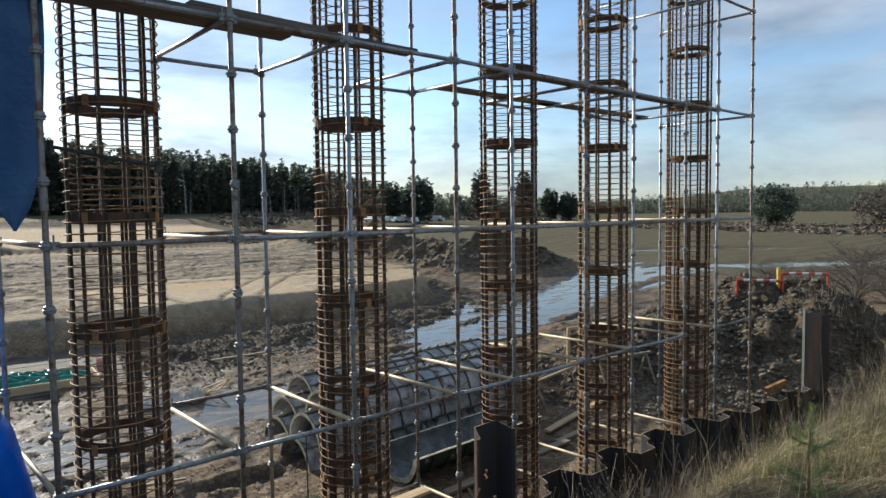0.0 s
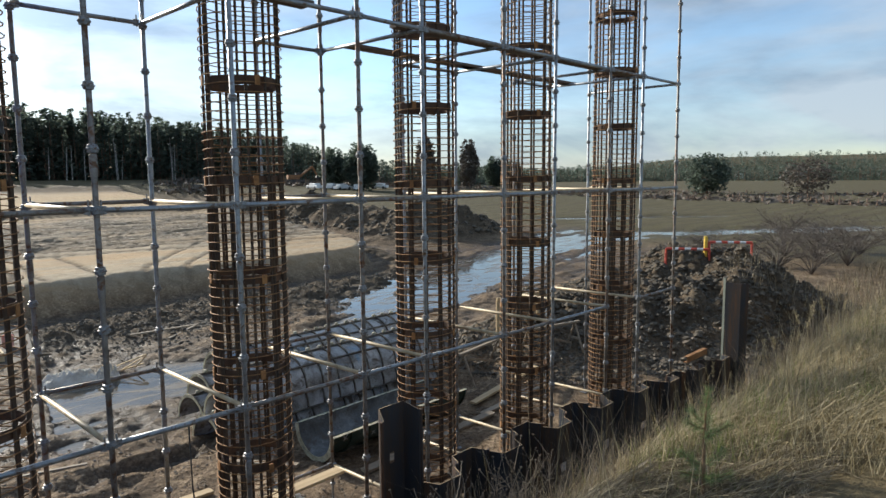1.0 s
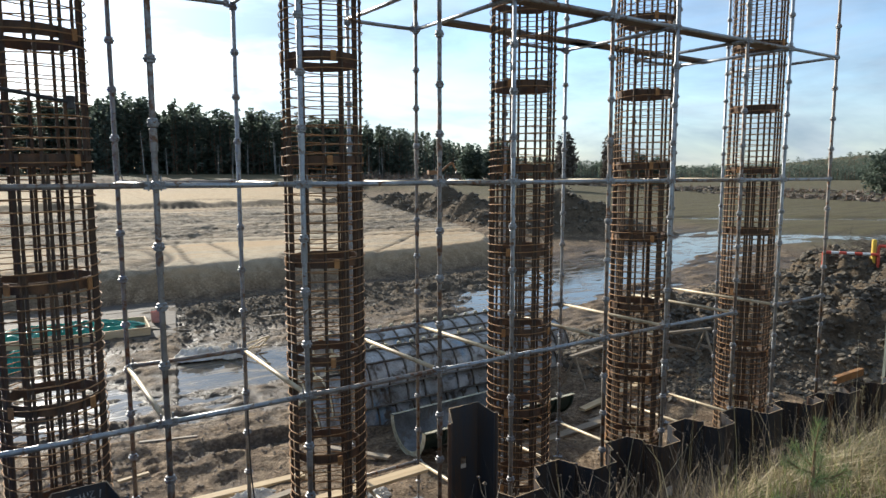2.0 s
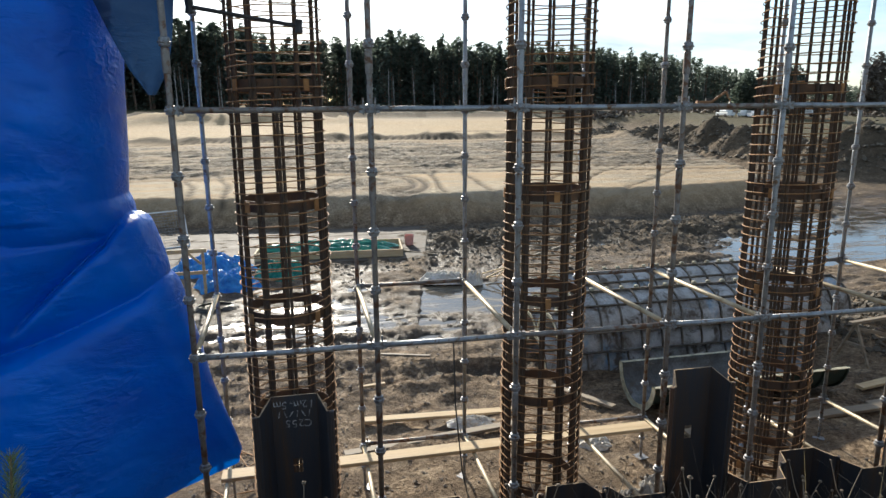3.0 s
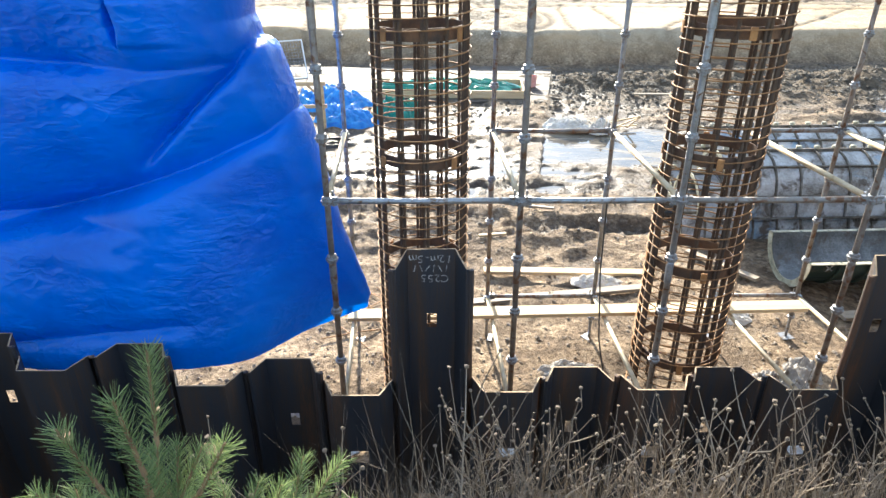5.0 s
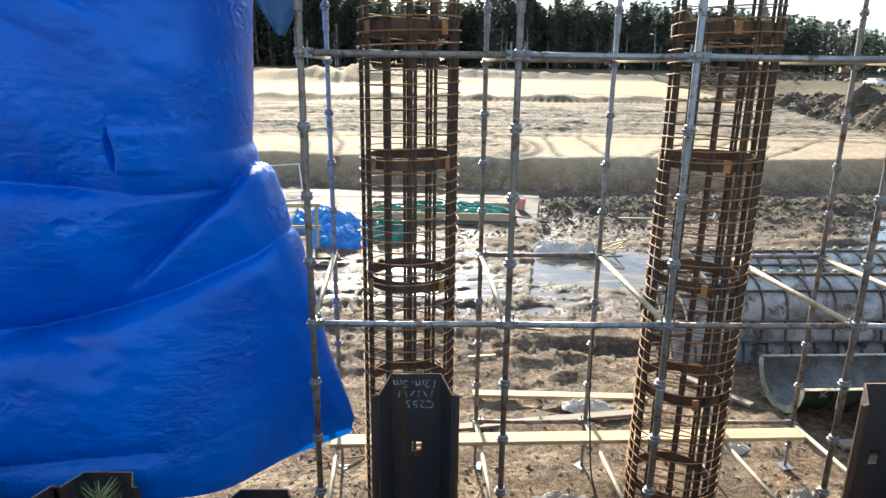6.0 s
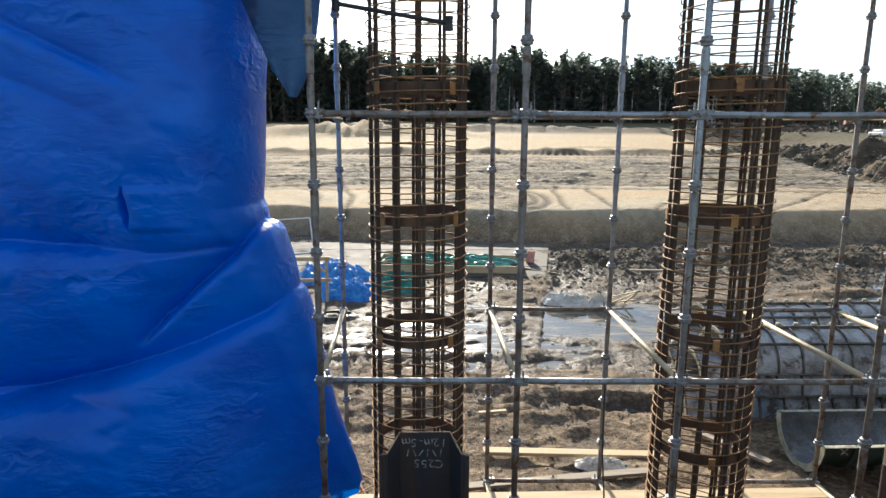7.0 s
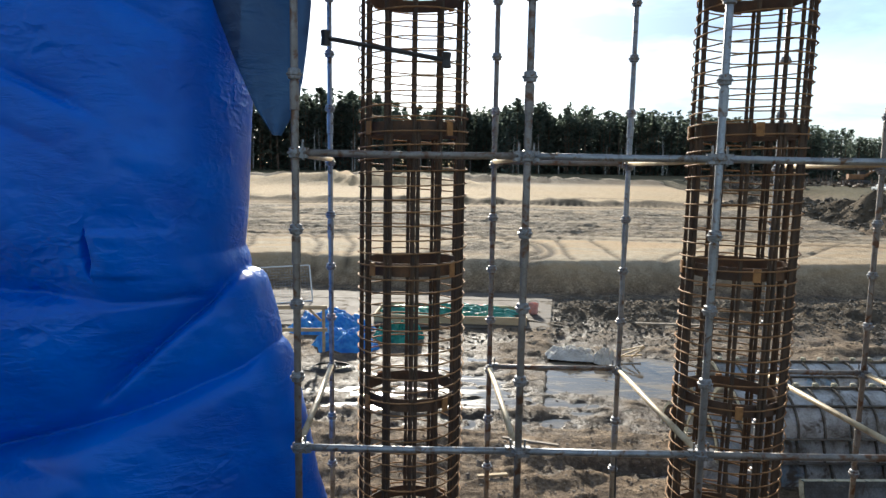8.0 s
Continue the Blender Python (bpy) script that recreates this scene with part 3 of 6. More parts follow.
gx, gy = axis(-2600, -9, 25, 2600, 0.14, 1.045), axis(-900, -6.5, 53, 3200, 0.14, 1.04)
gx = np.unique(np.concatenate([gx, np.arange(-4.0, 8.0, 0.14) + 0.07]).round(3))
gy = np.unique(np.concatenate([gy, np.arange(3.0, 13.0, 0.14) + 0.07]).round(3))
GX, GY = np.meshgrid(gx, gy)
GZ = height(GX, GY)
ground_me = bpy.data.meshes.new("ground")
nx, ny = len(gx), len(gy)
ii = (np.arange(ny - 1)[:, None] * nx + np.arange(nx - 1)[None, :]).ravel()
quads = np.stack([ii, ii + 1, ii + nx + 1, ii + nx], 1)
ground_me.vertices.add(nx * ny)
ground_me.vertices.foreach_set("co", np.stack([GX, GY, GZ], -1).ravel())
ground_me.loops.add(quads.size)
ground_me.loops.foreach_set("vertex_index", quads.ravel())
ground_me.polygons.add(len(quads))
ground_me.polygons.foreach_set("loop_start", np.arange(len(quads)) * 4)
ground_me.polygons.foreach_set("use_smooth", np.ones(len(quads), bool))
ground_me.update(calc_edges=True)
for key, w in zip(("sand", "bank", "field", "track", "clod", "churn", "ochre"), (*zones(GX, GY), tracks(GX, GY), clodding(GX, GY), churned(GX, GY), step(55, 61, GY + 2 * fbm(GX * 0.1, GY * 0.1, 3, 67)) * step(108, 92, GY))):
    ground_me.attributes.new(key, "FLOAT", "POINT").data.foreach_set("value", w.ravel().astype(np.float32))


def ground_mat():
    m, n, l, b = node_mat("site_ground")
    v = place_vec(n, l, (1, 1, 1), own=False)

    def attr(name):
        a = n.new("ShaderNodeAttribute")
        a.attribute_name = name
        return a.outputs["Fac"]

    big, mid, fine, grit = noise_node(n, l, v, 0.35, 5, 0.6), noise_node(n, l, v, 2.2, 6, 0.65, 0.4), noise_node(n, l, v, 13, 5, 0.65), noise_node(n, l, v, 60, 3, 0.6)
    mixed = math_node(n, l, "ADD", math_node(n, l, "MULTIPLY", mid, 0.6), math_node(n, l, "MULTIPLY", fine, 0.4))
    mud = ramp_node(n, l, mixed, [(0.36, (0.095, 0.066, 0.042)), (0.5, (0.215, 0.155, 0.10)), (0.64, (0.37, 0.285, 0.19))])
    mud = mix_node(n, l, 1.0, mud, ramp_node(n, l, math_node(n, l, "ADD", math_node(n, l, "MULTIPLY", grit, 0.5), math_node(n, l, "MULTIPLY", fine, 0.5)), [(0.38, (0.45, 0.43, 0.40)), (0.52, (1.05, 1.03, 1.0)), (0.64, (1.35, 1.32, 1.28))]), "MULTIPLY")
    mud = mix_node(n, l, ramp_node(n, l, noise_node(n, l, v, 0.8, 5, 0.7, 0.8), [(0.46, (0, 0, 0)), (0.62, (0.6, 0.6, 0.6))]), mud, (0.075, 0.055, 0.038))
    sandy = ramp_node(n, l, mixed, [(0.34, (0.285, 0.22, 0.14)), (0.5, (0.42, 0.34, 0.23)), (0.66, (0.51, 0.425, 0.30))])
    pale = ramp_node(n, l, big, [(0.45, (0, 0, 0)), (0.62, (1, 1, 1))])
    sandy = mix_node(n, l, math_node(n, l, "MULTIPLY", pale, 0.3), sandy, (0.40, 0.32, 0.22))
    vs = place_vec(n, l, (0.35, 1.6, 1), own=False)
    warm = ramp_node(n, l, noise_node(n, l, vs, 0.25, 5, 0.65, 0.8), [(0.42, (0, 0, 0)), (0.6, (1, 1, 1))])
    sandy = mix_node(n, l, math_node(n, l, "MULTIPLY", warm, 0.7), sandy, (0.48, 0.32, 0.165))
    grey = ramp_node(n, l, mixed, [(0.38, (0.085, 0.068, 0.048)), (0.5, (0.20, 0.162, 0.115)), (0.62, (0.42, 0.35, 0.26))])
    sandy = mix_node(n, l, math_node(n, l, "MULTIPLY", attr("ochre"), 0.75), sandy, ramp_node(n, l, mixed, [(0.34, (0.27, 0.185, 0.095)), (0.5, (0.44, 0.315, 0.175)), (0.66, (0.58, 0.44, 0.27))]))
    sandy = mix_node(n, l, attr("churn"), sandy, grey)
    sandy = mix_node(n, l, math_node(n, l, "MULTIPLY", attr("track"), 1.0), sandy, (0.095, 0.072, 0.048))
    soil = ramp_node(n, l, mixed, [(0.3, (0.06, 0.048, 0.028)), (0.5, (0.14, 0.11, 0.06)), (0.7, (0.24, 0.19, 0.11))])
    brown = ramp_node(n, l, mixed, [(0.3, (0.042, 0.036, 0.019)), (0.5, (0.080, 0.066, 0.036)), (0.7, (0.135, 0.105, 0.06))])
    stripes = n.new("ShaderNodeTexWave")
    stripes.inputs["Scale"].default_value, stripes.inputs["Distortion"].default_value = 0.10, 6.0
    stripes.bands_direction = "Y"
    l.new(v, stripes.inputs["Vector"])
    brown = mix_node(n, l, math_node(n, l, "MULTIPLY", stripes.outputs["Fac"], 0.4), brown, (0.135, 0.12, 0.055))
    g = n.new("ShaderNodeNewGeometry")
    sep = n.new("ShaderNodeSeparateXYZ")
    l.new(g.outputs["Position"], sep.inputs[0])
    # soaked ground near the water table is darker and shines
    damp = n.new("ShaderNodeMapRange")
    damp.inputs["From Min"].default_value, damp.inputs["From Max"].default_value = WATER + 0.16, WATER + 0.01
    l.new(math_node(n, l, "ADD", sep.outputs["Z"], math_node(n, l, "MULTIPLY", math_node(n, l, "SUBTRACT", mid, 0.5), 0.22)), damp.inputs["Value"])
    wet = damp.outputs[0]
    mud = mix_node(n, l, math_node(n, l, "MULTIPLY", wet, 0.8), mud, (0.040, 0.030, 0.022))
    mud = mix_node(n, l, math_node(n, l, "MULTIPLY", attr("clod"), 0.8), mud, mix_node(n, l, mid, (0.018, 0.014, 0.010), (0.13, 0.103, 0.07)))
    sandy = mix_node(n, l, attr("clod"), sandy, (0.065, 0.050, 0.036))
    col = mix_node(n, l, attr("sand"), mud, sandy)
    col = mix_node(n, l, attr("bank"), col, soil)
    col = mix_node(n, l, attr("field"), col, brown)
    l.new(col, b.inputs["Base Color"])
    shine = math_node(n, l, "MULTIPLY", wet, math_node(n, l, "SUBTRACT", 1.0, attr("sand")))
    rr = n.new("ShaderNodeMapRange")
    rr.inputs["To Min"].default_value, rr.inputs["To Max"].default_value = 0.95, 0.5
    l.new(shine, rr.inputs["Value"])
    l.new(rr.outputs[0], b.inputs["Roughness"])
    b.inputs["Specular IOR Level"].default_value = 0.18
    h = math_node(n, l, "ADD", math_node(n, l, "ADD", math_node(n, l, "MULTIPLY", mid, 0.45), math_node(n, l, "MULTIPLY", fine, 0.6)), math_node(n, l, "MULTIPLY", grit, 0.3))
    bp = n.new("ShaderNodeBump")
    bp.inputs["Strength"].default_value, bp.inputs["Distance"].default_value = 0.9, 0.085
    l.new(h, bp.inputs["Height"])
    l.new(bp.outputs[0], b.inputs["Normal"])
    return m


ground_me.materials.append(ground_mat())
tagged(new("ground", ground_me), "muddy building site ground with sand fill, field and grassy bank", "ground", kind="structure")


def floor_z(x, y):
    return float(height(np.array([x]), np.array([y]))[0])


# standing water
wm, n_, l_, b_ = node_mat("standing_water")
b_.inputs["Base Color"].default_value = (0.085, 0.072, 0.055, 1)
b_.inputs["Roughness"].default_value = 0.07
b_.inputs["IOR"].default_value = 1.33
b_.inputs["Specular IOR Level"].default_value = 0.5
bw = n_.new("ShaderNodeBump")
bw.inputs["Strength"].default_value, bw.inputs["Distance"].default_value = 0.15, 0.01
l_.new(noise_node(n_, l_, place_vec(n_, l_, (1, 1, 1), own=False), 5, 3), bw.inputs["Height"])
l_.new(bw.outputs[0], b_.inputs["Normal"])
film_ = noise_node(n_, l_, place_vec(n_, l_, (0.6, 2.4, 1), own=False), 0.9, 6, 0.65, 1.2)
l_.new(ramp_node(n_, l_, film_, [(0.48, (0.05, 0.05, 0.05)), (0.62, (0.42, 0.42, 0.42))]), b_.inputs["Roughness"])
l_.new(ramp_node(n_, l_, film_, [(0.46, (0.07, 0.06, 0.046)), (0.64, (0.19, 0.155, 0.11))]), b_.inputs["Base Color"])
wmesh = Mesh()
wx, wy = np.linspace(-9, 82, 25), np.linspace(3.5, 44, 13)
wmesh.add([(x, y, WATER) for y in wy for x in wx], [(j * 25 + i, j * 25 + i + 1, (j + 1) * 25 + i + 1, (j + 1) * 25 + i) for j in range(12) for i in range(24)])
tagged(new("water", wmesh.data("water", wm)), "shallow muddy puddle water reflecting the sky", "water", kind="structure")

# ---------------------------------------------------------------- scaffold
FX = [0.0, 1.50, 2.75, 4.23, 5.22, 6.75, 7.92, 9.53, 10.63, 12.05]      # standards of the front row, y = 0
BX = [-0.12, 1.43, 2.69, 4.10, 5.10, 6.62, 7.80, 9.40, 10.50, 11.95]    # standards of the back row
BACK = 1.95
LEVELS = [-0.15, 1.85, 3.85, 5.85, 7.85]
TOP = 9.9


def standard_kit(name, mat):
    """A scaffold standard at the origin, its foot at z = -0.62: pole, cups every half metre, joint sleeves, base plate."""
    e = thing(name, "grey galvanised scaffold standard with cast nodes", "scaffold pole", group="scaffold standards")
    pole = Mesh().tube([(0, 0, -0.40), (0, 0, 3.0), (0, 0, TOP + 0.25)], 0.0242, 10)
    part("pole", pole, mat, e, smooth=True)
    cup = Mesh().lathe([(0.025, -0.035), (0.041, -0.03), (0.042, -0.012), (0.050, -0.008), (0.051, 0.004), (0.042, 0.008), (0.040, 0.03), (0.026, 0.038)], n=12).data("node_cup", NODE_STEEL)
    z = -0.15
    while z < TOP:
        c = part("node_cup", cup, NODE_STEEL, e)
        c.location = (0, 0, z)
        z += 0.5
    sleeve = Mesh().lathe([(0.025, 0), (0.0305, 0.004), (0.0305, 0.18), (0.025, 0.19)], n=12).data("joint_sleeve", mat)
    for z in (1.12, 3.12, 4.12, 6.12, 8.12):
        s = part("joint_sleeve", sleeve, mat, e)
        s.location = (0, 0, z)
    part("jack_screw", Mesh().tube([(0, 0, -0.70), (0, 0, -0.34)], 0.017, 8), NODE_STEEL, e)
    part("jack_nut", Mesh().lathe([(0.02, 0), (0.04, 0.004), (0.04, 0.03), (0.022, 0.04)], (0, 0, -0.44), 8), NODE_STEEL, e)
    part("base_plate", Mesh().box((0, 0, -0.70), (0.15, 0.15, 0.012), bev=0.002), NODE_STEEL, e)
    return e


stand_new, stand_old = standard_kit("scaffold_standard", GALV), standard_kit("scaffold_standard", GALV_OLD)
stand_new.matrix_basis, stand_old.matrix_basis = pose(FX[2], 0, 0), pose(FX[1], 0, 0, 0.25, 0, 20)
tagged(stand_old, "weathered brownish scaffold standard with cast nodes")
lean = random.Random(3)
for k, x in enumerate(FX):
    if k not in (1, 2):
        copy_thing(stand_new if k in (4, 6, 8) else stand_old, pose(x, 0, 0, lean.uniform(-0.2, 0.2), lean.uniform(-0.2, 0.2), lean.uniform(0, 90)))
for k, x in enumerate(BX):
    copy_thing(stand_old if k % 3 == 1 else stand_new, pose(x, BACK, -0.03, lean.uniform(-0.2, 0.2), lean.uniform(-0.2, 0.2), lean.uniform(0, 90)))


def tube_between(a, b, mat, name, label, group):
    """A ledger or transom from node to node, with a wedge head at each end."""
    a, b = Vector(a), Vector(b)
    d = b - a
    yaw = math.degrees(math.atan2(d.y, d.x))
    e = thing(name, label, "scaffold tube", tuple(a), group, turn=yaw)
    n = d.length
    part("tube", Mesh().tube([(0.055, 0, 0), (n / 2, 0, -0.004), (n - 0.055, 0, 0)], 0.0242, 10), mat, e, smooth=True)
    for s, x in ((1, 0.0), (-1, n)):
        h = Mesh().box((x + s * 0.055, 0, 0.0), (0.062, 0.042, 0.066), bev=0.008)
        h.box((x + s * 0.048, 0, 0.02), (0.014, 0.012, 0.13), bev=0.003)
        part("wedge_head", h, NODE_STEEL, e)
    e.rotation_euler = (0, 0, radians(yaw))
    return e


for z in LEVELS:
    for k in range(9):
        if z == 1.85 and k == 7:
            continue
        if z > -0.1 or k > 2:
            tube_between((FX[k], 0, z), (FX[k + 1], 0, z), GALV if (k + int(z)) % 3 else GALV_OLD, "ledger", "grey galvanised scaffold ledger clamped between two standards", "scaffold ledgers")
    for k in (1, 3, 5, 7):
        tube_between((BX[k], BACK, z), (BX[k + 1], BACK, z), GALV_OLD if z < 5 else GALV, "ledger", "weathered scaffold ledger in the back row", "scaffold ledgers")
    for k in range(10):
        if k == 9 and z < 3:
            continue
        tube_between((FX[k], 0, z), (BX[k], BACK, z), TAN_SUNLIT if z < 5 else GALV, "transom", "rust-yellow scaffold transom in sunlit cream colour joining front and back standards" if z < 5 else "grey scaffold transom joining front and back standards", "scaffold transoms")


def board(a, b, w, th, mat, label, name="scaffold_board", turn=0.0, category="board"):
    """A plank from a to b (centres of its ends), w wide and th thick, with worn ends."""
    a, b = Vector(a), Vector(b)
    d = b - a
    e = new(name, Mesh().box((0, 0, 0), (d.length, w, th), bev=min(th, w) * 0.12).data(name, mat))
    q = d.to_track_quat("X", "Z").to_matrix().to_4x4()
    e.matrix_basis = Matrix.Translation((a + b) / 2) @ q @ pose(0, 0, 0, turn)
    return tagged(e, label, category)


# boards lying on the tubes
board((-0.15, 1.46, -0.105), (5.0, 1.62, -0.10), 0.20, 0.045, WOOD, "long pale pine board laid on the lowest transoms")
board((-0.3, 0.16, 5.905), (3.75, 0.20, 5.905), 0.24, 0.045, BOARD_DARK, "dark weathered scaffold board on the upper lift")
board((-0.2, 0.42, 5.905), (2.3, 0.45, 5.905), 0.22, 0.045, BOARD_DARK, "dark weathered scaffold board on the upper lift")
board((1.2, 0.17, 5.955), (2.6, 0.21, 5.955), 0.20, 0.045, BOARD_DARK, "short dark board on top of the upper boards")
board((5.0, 0.24, 5.905), (10.9, 0.28, 5.905), 0.22, 0.045, BOARD_DARK, "dark weathered scaffold board on the upper lift")
board((5.3, 1.60, 5.905), (8.2, 1.64, 5.905), 0.22, 0.045, BOARD_DARK, "dark weathered scaffold board near the back row")
board((7.6, 1.62, 5.905), (10.9, 1.66, 5.905), 0.22, 0.045, BOARD_DARK, "dark weathered scaffold board near the back row")
# a slack tie wire hanging from the front ledger
wire = Mesh().tube([(2.18, 0.02, 1.83), (2.2, 0.05, 1.2), (2.27, 0.09, 0.5), (2.42, 0.12, -0.2), (2.5, 0.14, -0.68)], 0.007, 6)
tagged(new("hanging_cable", wire.data("hanging_cable", DARK_STEEL)), "dark cable hanging from the ledger to the ground", "cable")

# ---------------------------------------------------------------- rebar cages
CAGES = [(0.705, 0.93), (3.30, 0.88), (6.07, 0.90), (8.40, 0.90), (11.25, 0.92)]
CAGE_R, CAGE_FOOT, CAGE_TOP = 0.43, -0.85, 11.2
BAND_Z = [-0.15, 0.88, 1.95, 3.0, 4.06, 5.10, 6.15, 7.2, 8.25, 9.3, 10.35]


def rebar_bar(length, r):
    """A ribbed bar standing at the origin."""
    m = Mesh()
    n = int(length / 0.05)
    path = [(0, 0, length * k / n) for k in range(n + 1)]
    m.tube(path, [r * (1.0 if k % 2 else 1.13) for k in range(n + 1)], 6)
    return m


def build_cage():
    e = thing("rebar_cage", "tall rusty round reinforcement cage with spiral and flat rings", "rebar cage", group="column cages")
    bar = rebar_bar(CAGE_TOP - CAGE_FOOT, 0.016).data("main_bar", REBAR)
    starter = rebar_bar(4.95, 0.016).data("starter_bar", REBAR)
    n, r = 12, CAGE_R - 0.028
    for k in range(n):
        w = 2 * math.pi * (k + 0.12) / n
        p = part("main_bar", bar, REBAR, e)
        p.location = (r * math.cos(w), r * math.sin(w), CAGE_FOOT + 0.25 * (k % 3))
        p.rotation_euler = (lean.uniform(-0.001, 0.001), lean.uniform(-0.001, 0.001), 0)
        if k % 3 != 1:
            w += 0.088
            p = part("starter_bar", starter, REBAR, e)
            p.location = (r * math.cos(w), r * math.sin(w), CAGE_FOOT)
    coil, turns, per = Mesh(), int((CAGE_TOP - 0.5 - CAGE_FOOT) / 0.098), 22
    path = []
    for k in range(turns * per):
        w = 2 * math.pi * k / per
        z = CAGE_FOOT + 0.098 * k / per + 0.012 * math.sin(k * 0.013) + 0.006 * math.sin(k * 0.21)
        rr = CAGE_R + 0.004 * math.sin(k * 0.037) + 0.003 * math.sin(k * 0.49)
        path.append((rr * math.cos(w), rr * math.sin(w), z))
    coil.tube(path, 0.0062, 5)
    part("spiral", coil, WIRE, e, "thin rusty spiral wire", smooth=True)
    seg = 36
    ring = Mesh()
    rings = [(CAGE_R - 0.052, -0.05), (CAGE_R - 0.052, 0.05), (CAGE_R - 0.060, 0.05), (CAGE_R - 0.060, -0.05)]
    ring.add([(rr * math.cos(2 * math.pi * j / seg), rr * math.sin(2 * math.pi * j / seg), z) for rr, z in rings for j in range(seg)],
             [(a * seg + j, a * seg + (j + 1) % seg, ((a + 1) % 4) * seg + (j + 1) % seg, ((a + 1) % 4) * seg + j) for a in range(4) for j in range(seg)])
    ring = ring.data("stiffener_ring", BAND)
    plate = Mesh().box((0, 0, 0), (0.012, 0.055, 0.10), bev=0.002).data("spacer_plate", ORANGE_RUST)
    for i, z in enumerate(BAND_Z):
        o = part("stiffener_ring", ring, BAND, e, "dark rusty flat steel ring")
        o.location = (0, 0, z)
        o.rotation_euler = (lean.uniform(-0.012, 0.012), lean.uniform(-0.012, 0.012), 0)
        for k in range(4):
            w = radians(222 + 90 * k + 7 * (i % 2))
            q = part("spacer_plate", plate, ORANGE_RUST, e, "orange rusty spacer plate")
            q.location = ((CAGE_R - 0.002) * math.cos(w), (CAGE_R - 0.002) * math.sin(w), z)
            q.rotation_euler = (0, 0, w)
    return e


cage = build_cage()
cage.matrix_basis = pose(*CAGES[0], 0, 0.0, 0.15, 0)
for k, (x, y) in enumerate(CAGES[1:]):
    copy_thing(cage, pose(x, y, [0.02, -0.05, 0.0, -0.06][k], 0.1, 0.2 - 0.1 * k, 35 * (k + 1)))

# a dark timber batten with flared ends tied across the first cage
bat = Mesh().tube([(0.12, 0.42, 4.66), (0.97, 0.42, 4.52)], 0.018, 6)
for x, z in ((0.12, 4.66), (0.97, 4.52)):
    bat.lathe([(0.02, -0.055), (0.035, -0.05), (0.028, 0.0), (0.035, 0.05), (0.02, 0.055)], (x, 0.42, z), 8)
tagged(new("threaded_tie_rod", bat.data("threaded_tie_rod", DARK_STEEL)), "dark tie rod with end plates tied across the rebar cage", "tie rod")

# low concrete footing under the cages
foot = Mesh()
fx = np.linspace(-1.0, 13.0, 57)
rows = [(0.12, -1.2), (0.15, -0.84), (0.22, -0.80), (1.62, -0.80), (1.70, -0.84), (1.74, -1.2)]
foot.add([(x, y + 0.02 * math.sin(x * 3.1 + k), z + 0.01 * math.sin(x * 5 + k * 2)) for k, (y, z) in enumerate(rows) for x in fx],
         [(k * 57 + i, k * 57 + i + 1, (k + 1) * 57 + i + 1, (k + 1) * 57 + i) for k in range(5) for i in range(56)])
tagged(new("footing", foot.data("footing", CONCRETE)), "low rough concrete footing strip under the rebar cages", "footing", kind="structure")

# ---------------------------------------------------------------- sheet piles
PITCH = 0.565


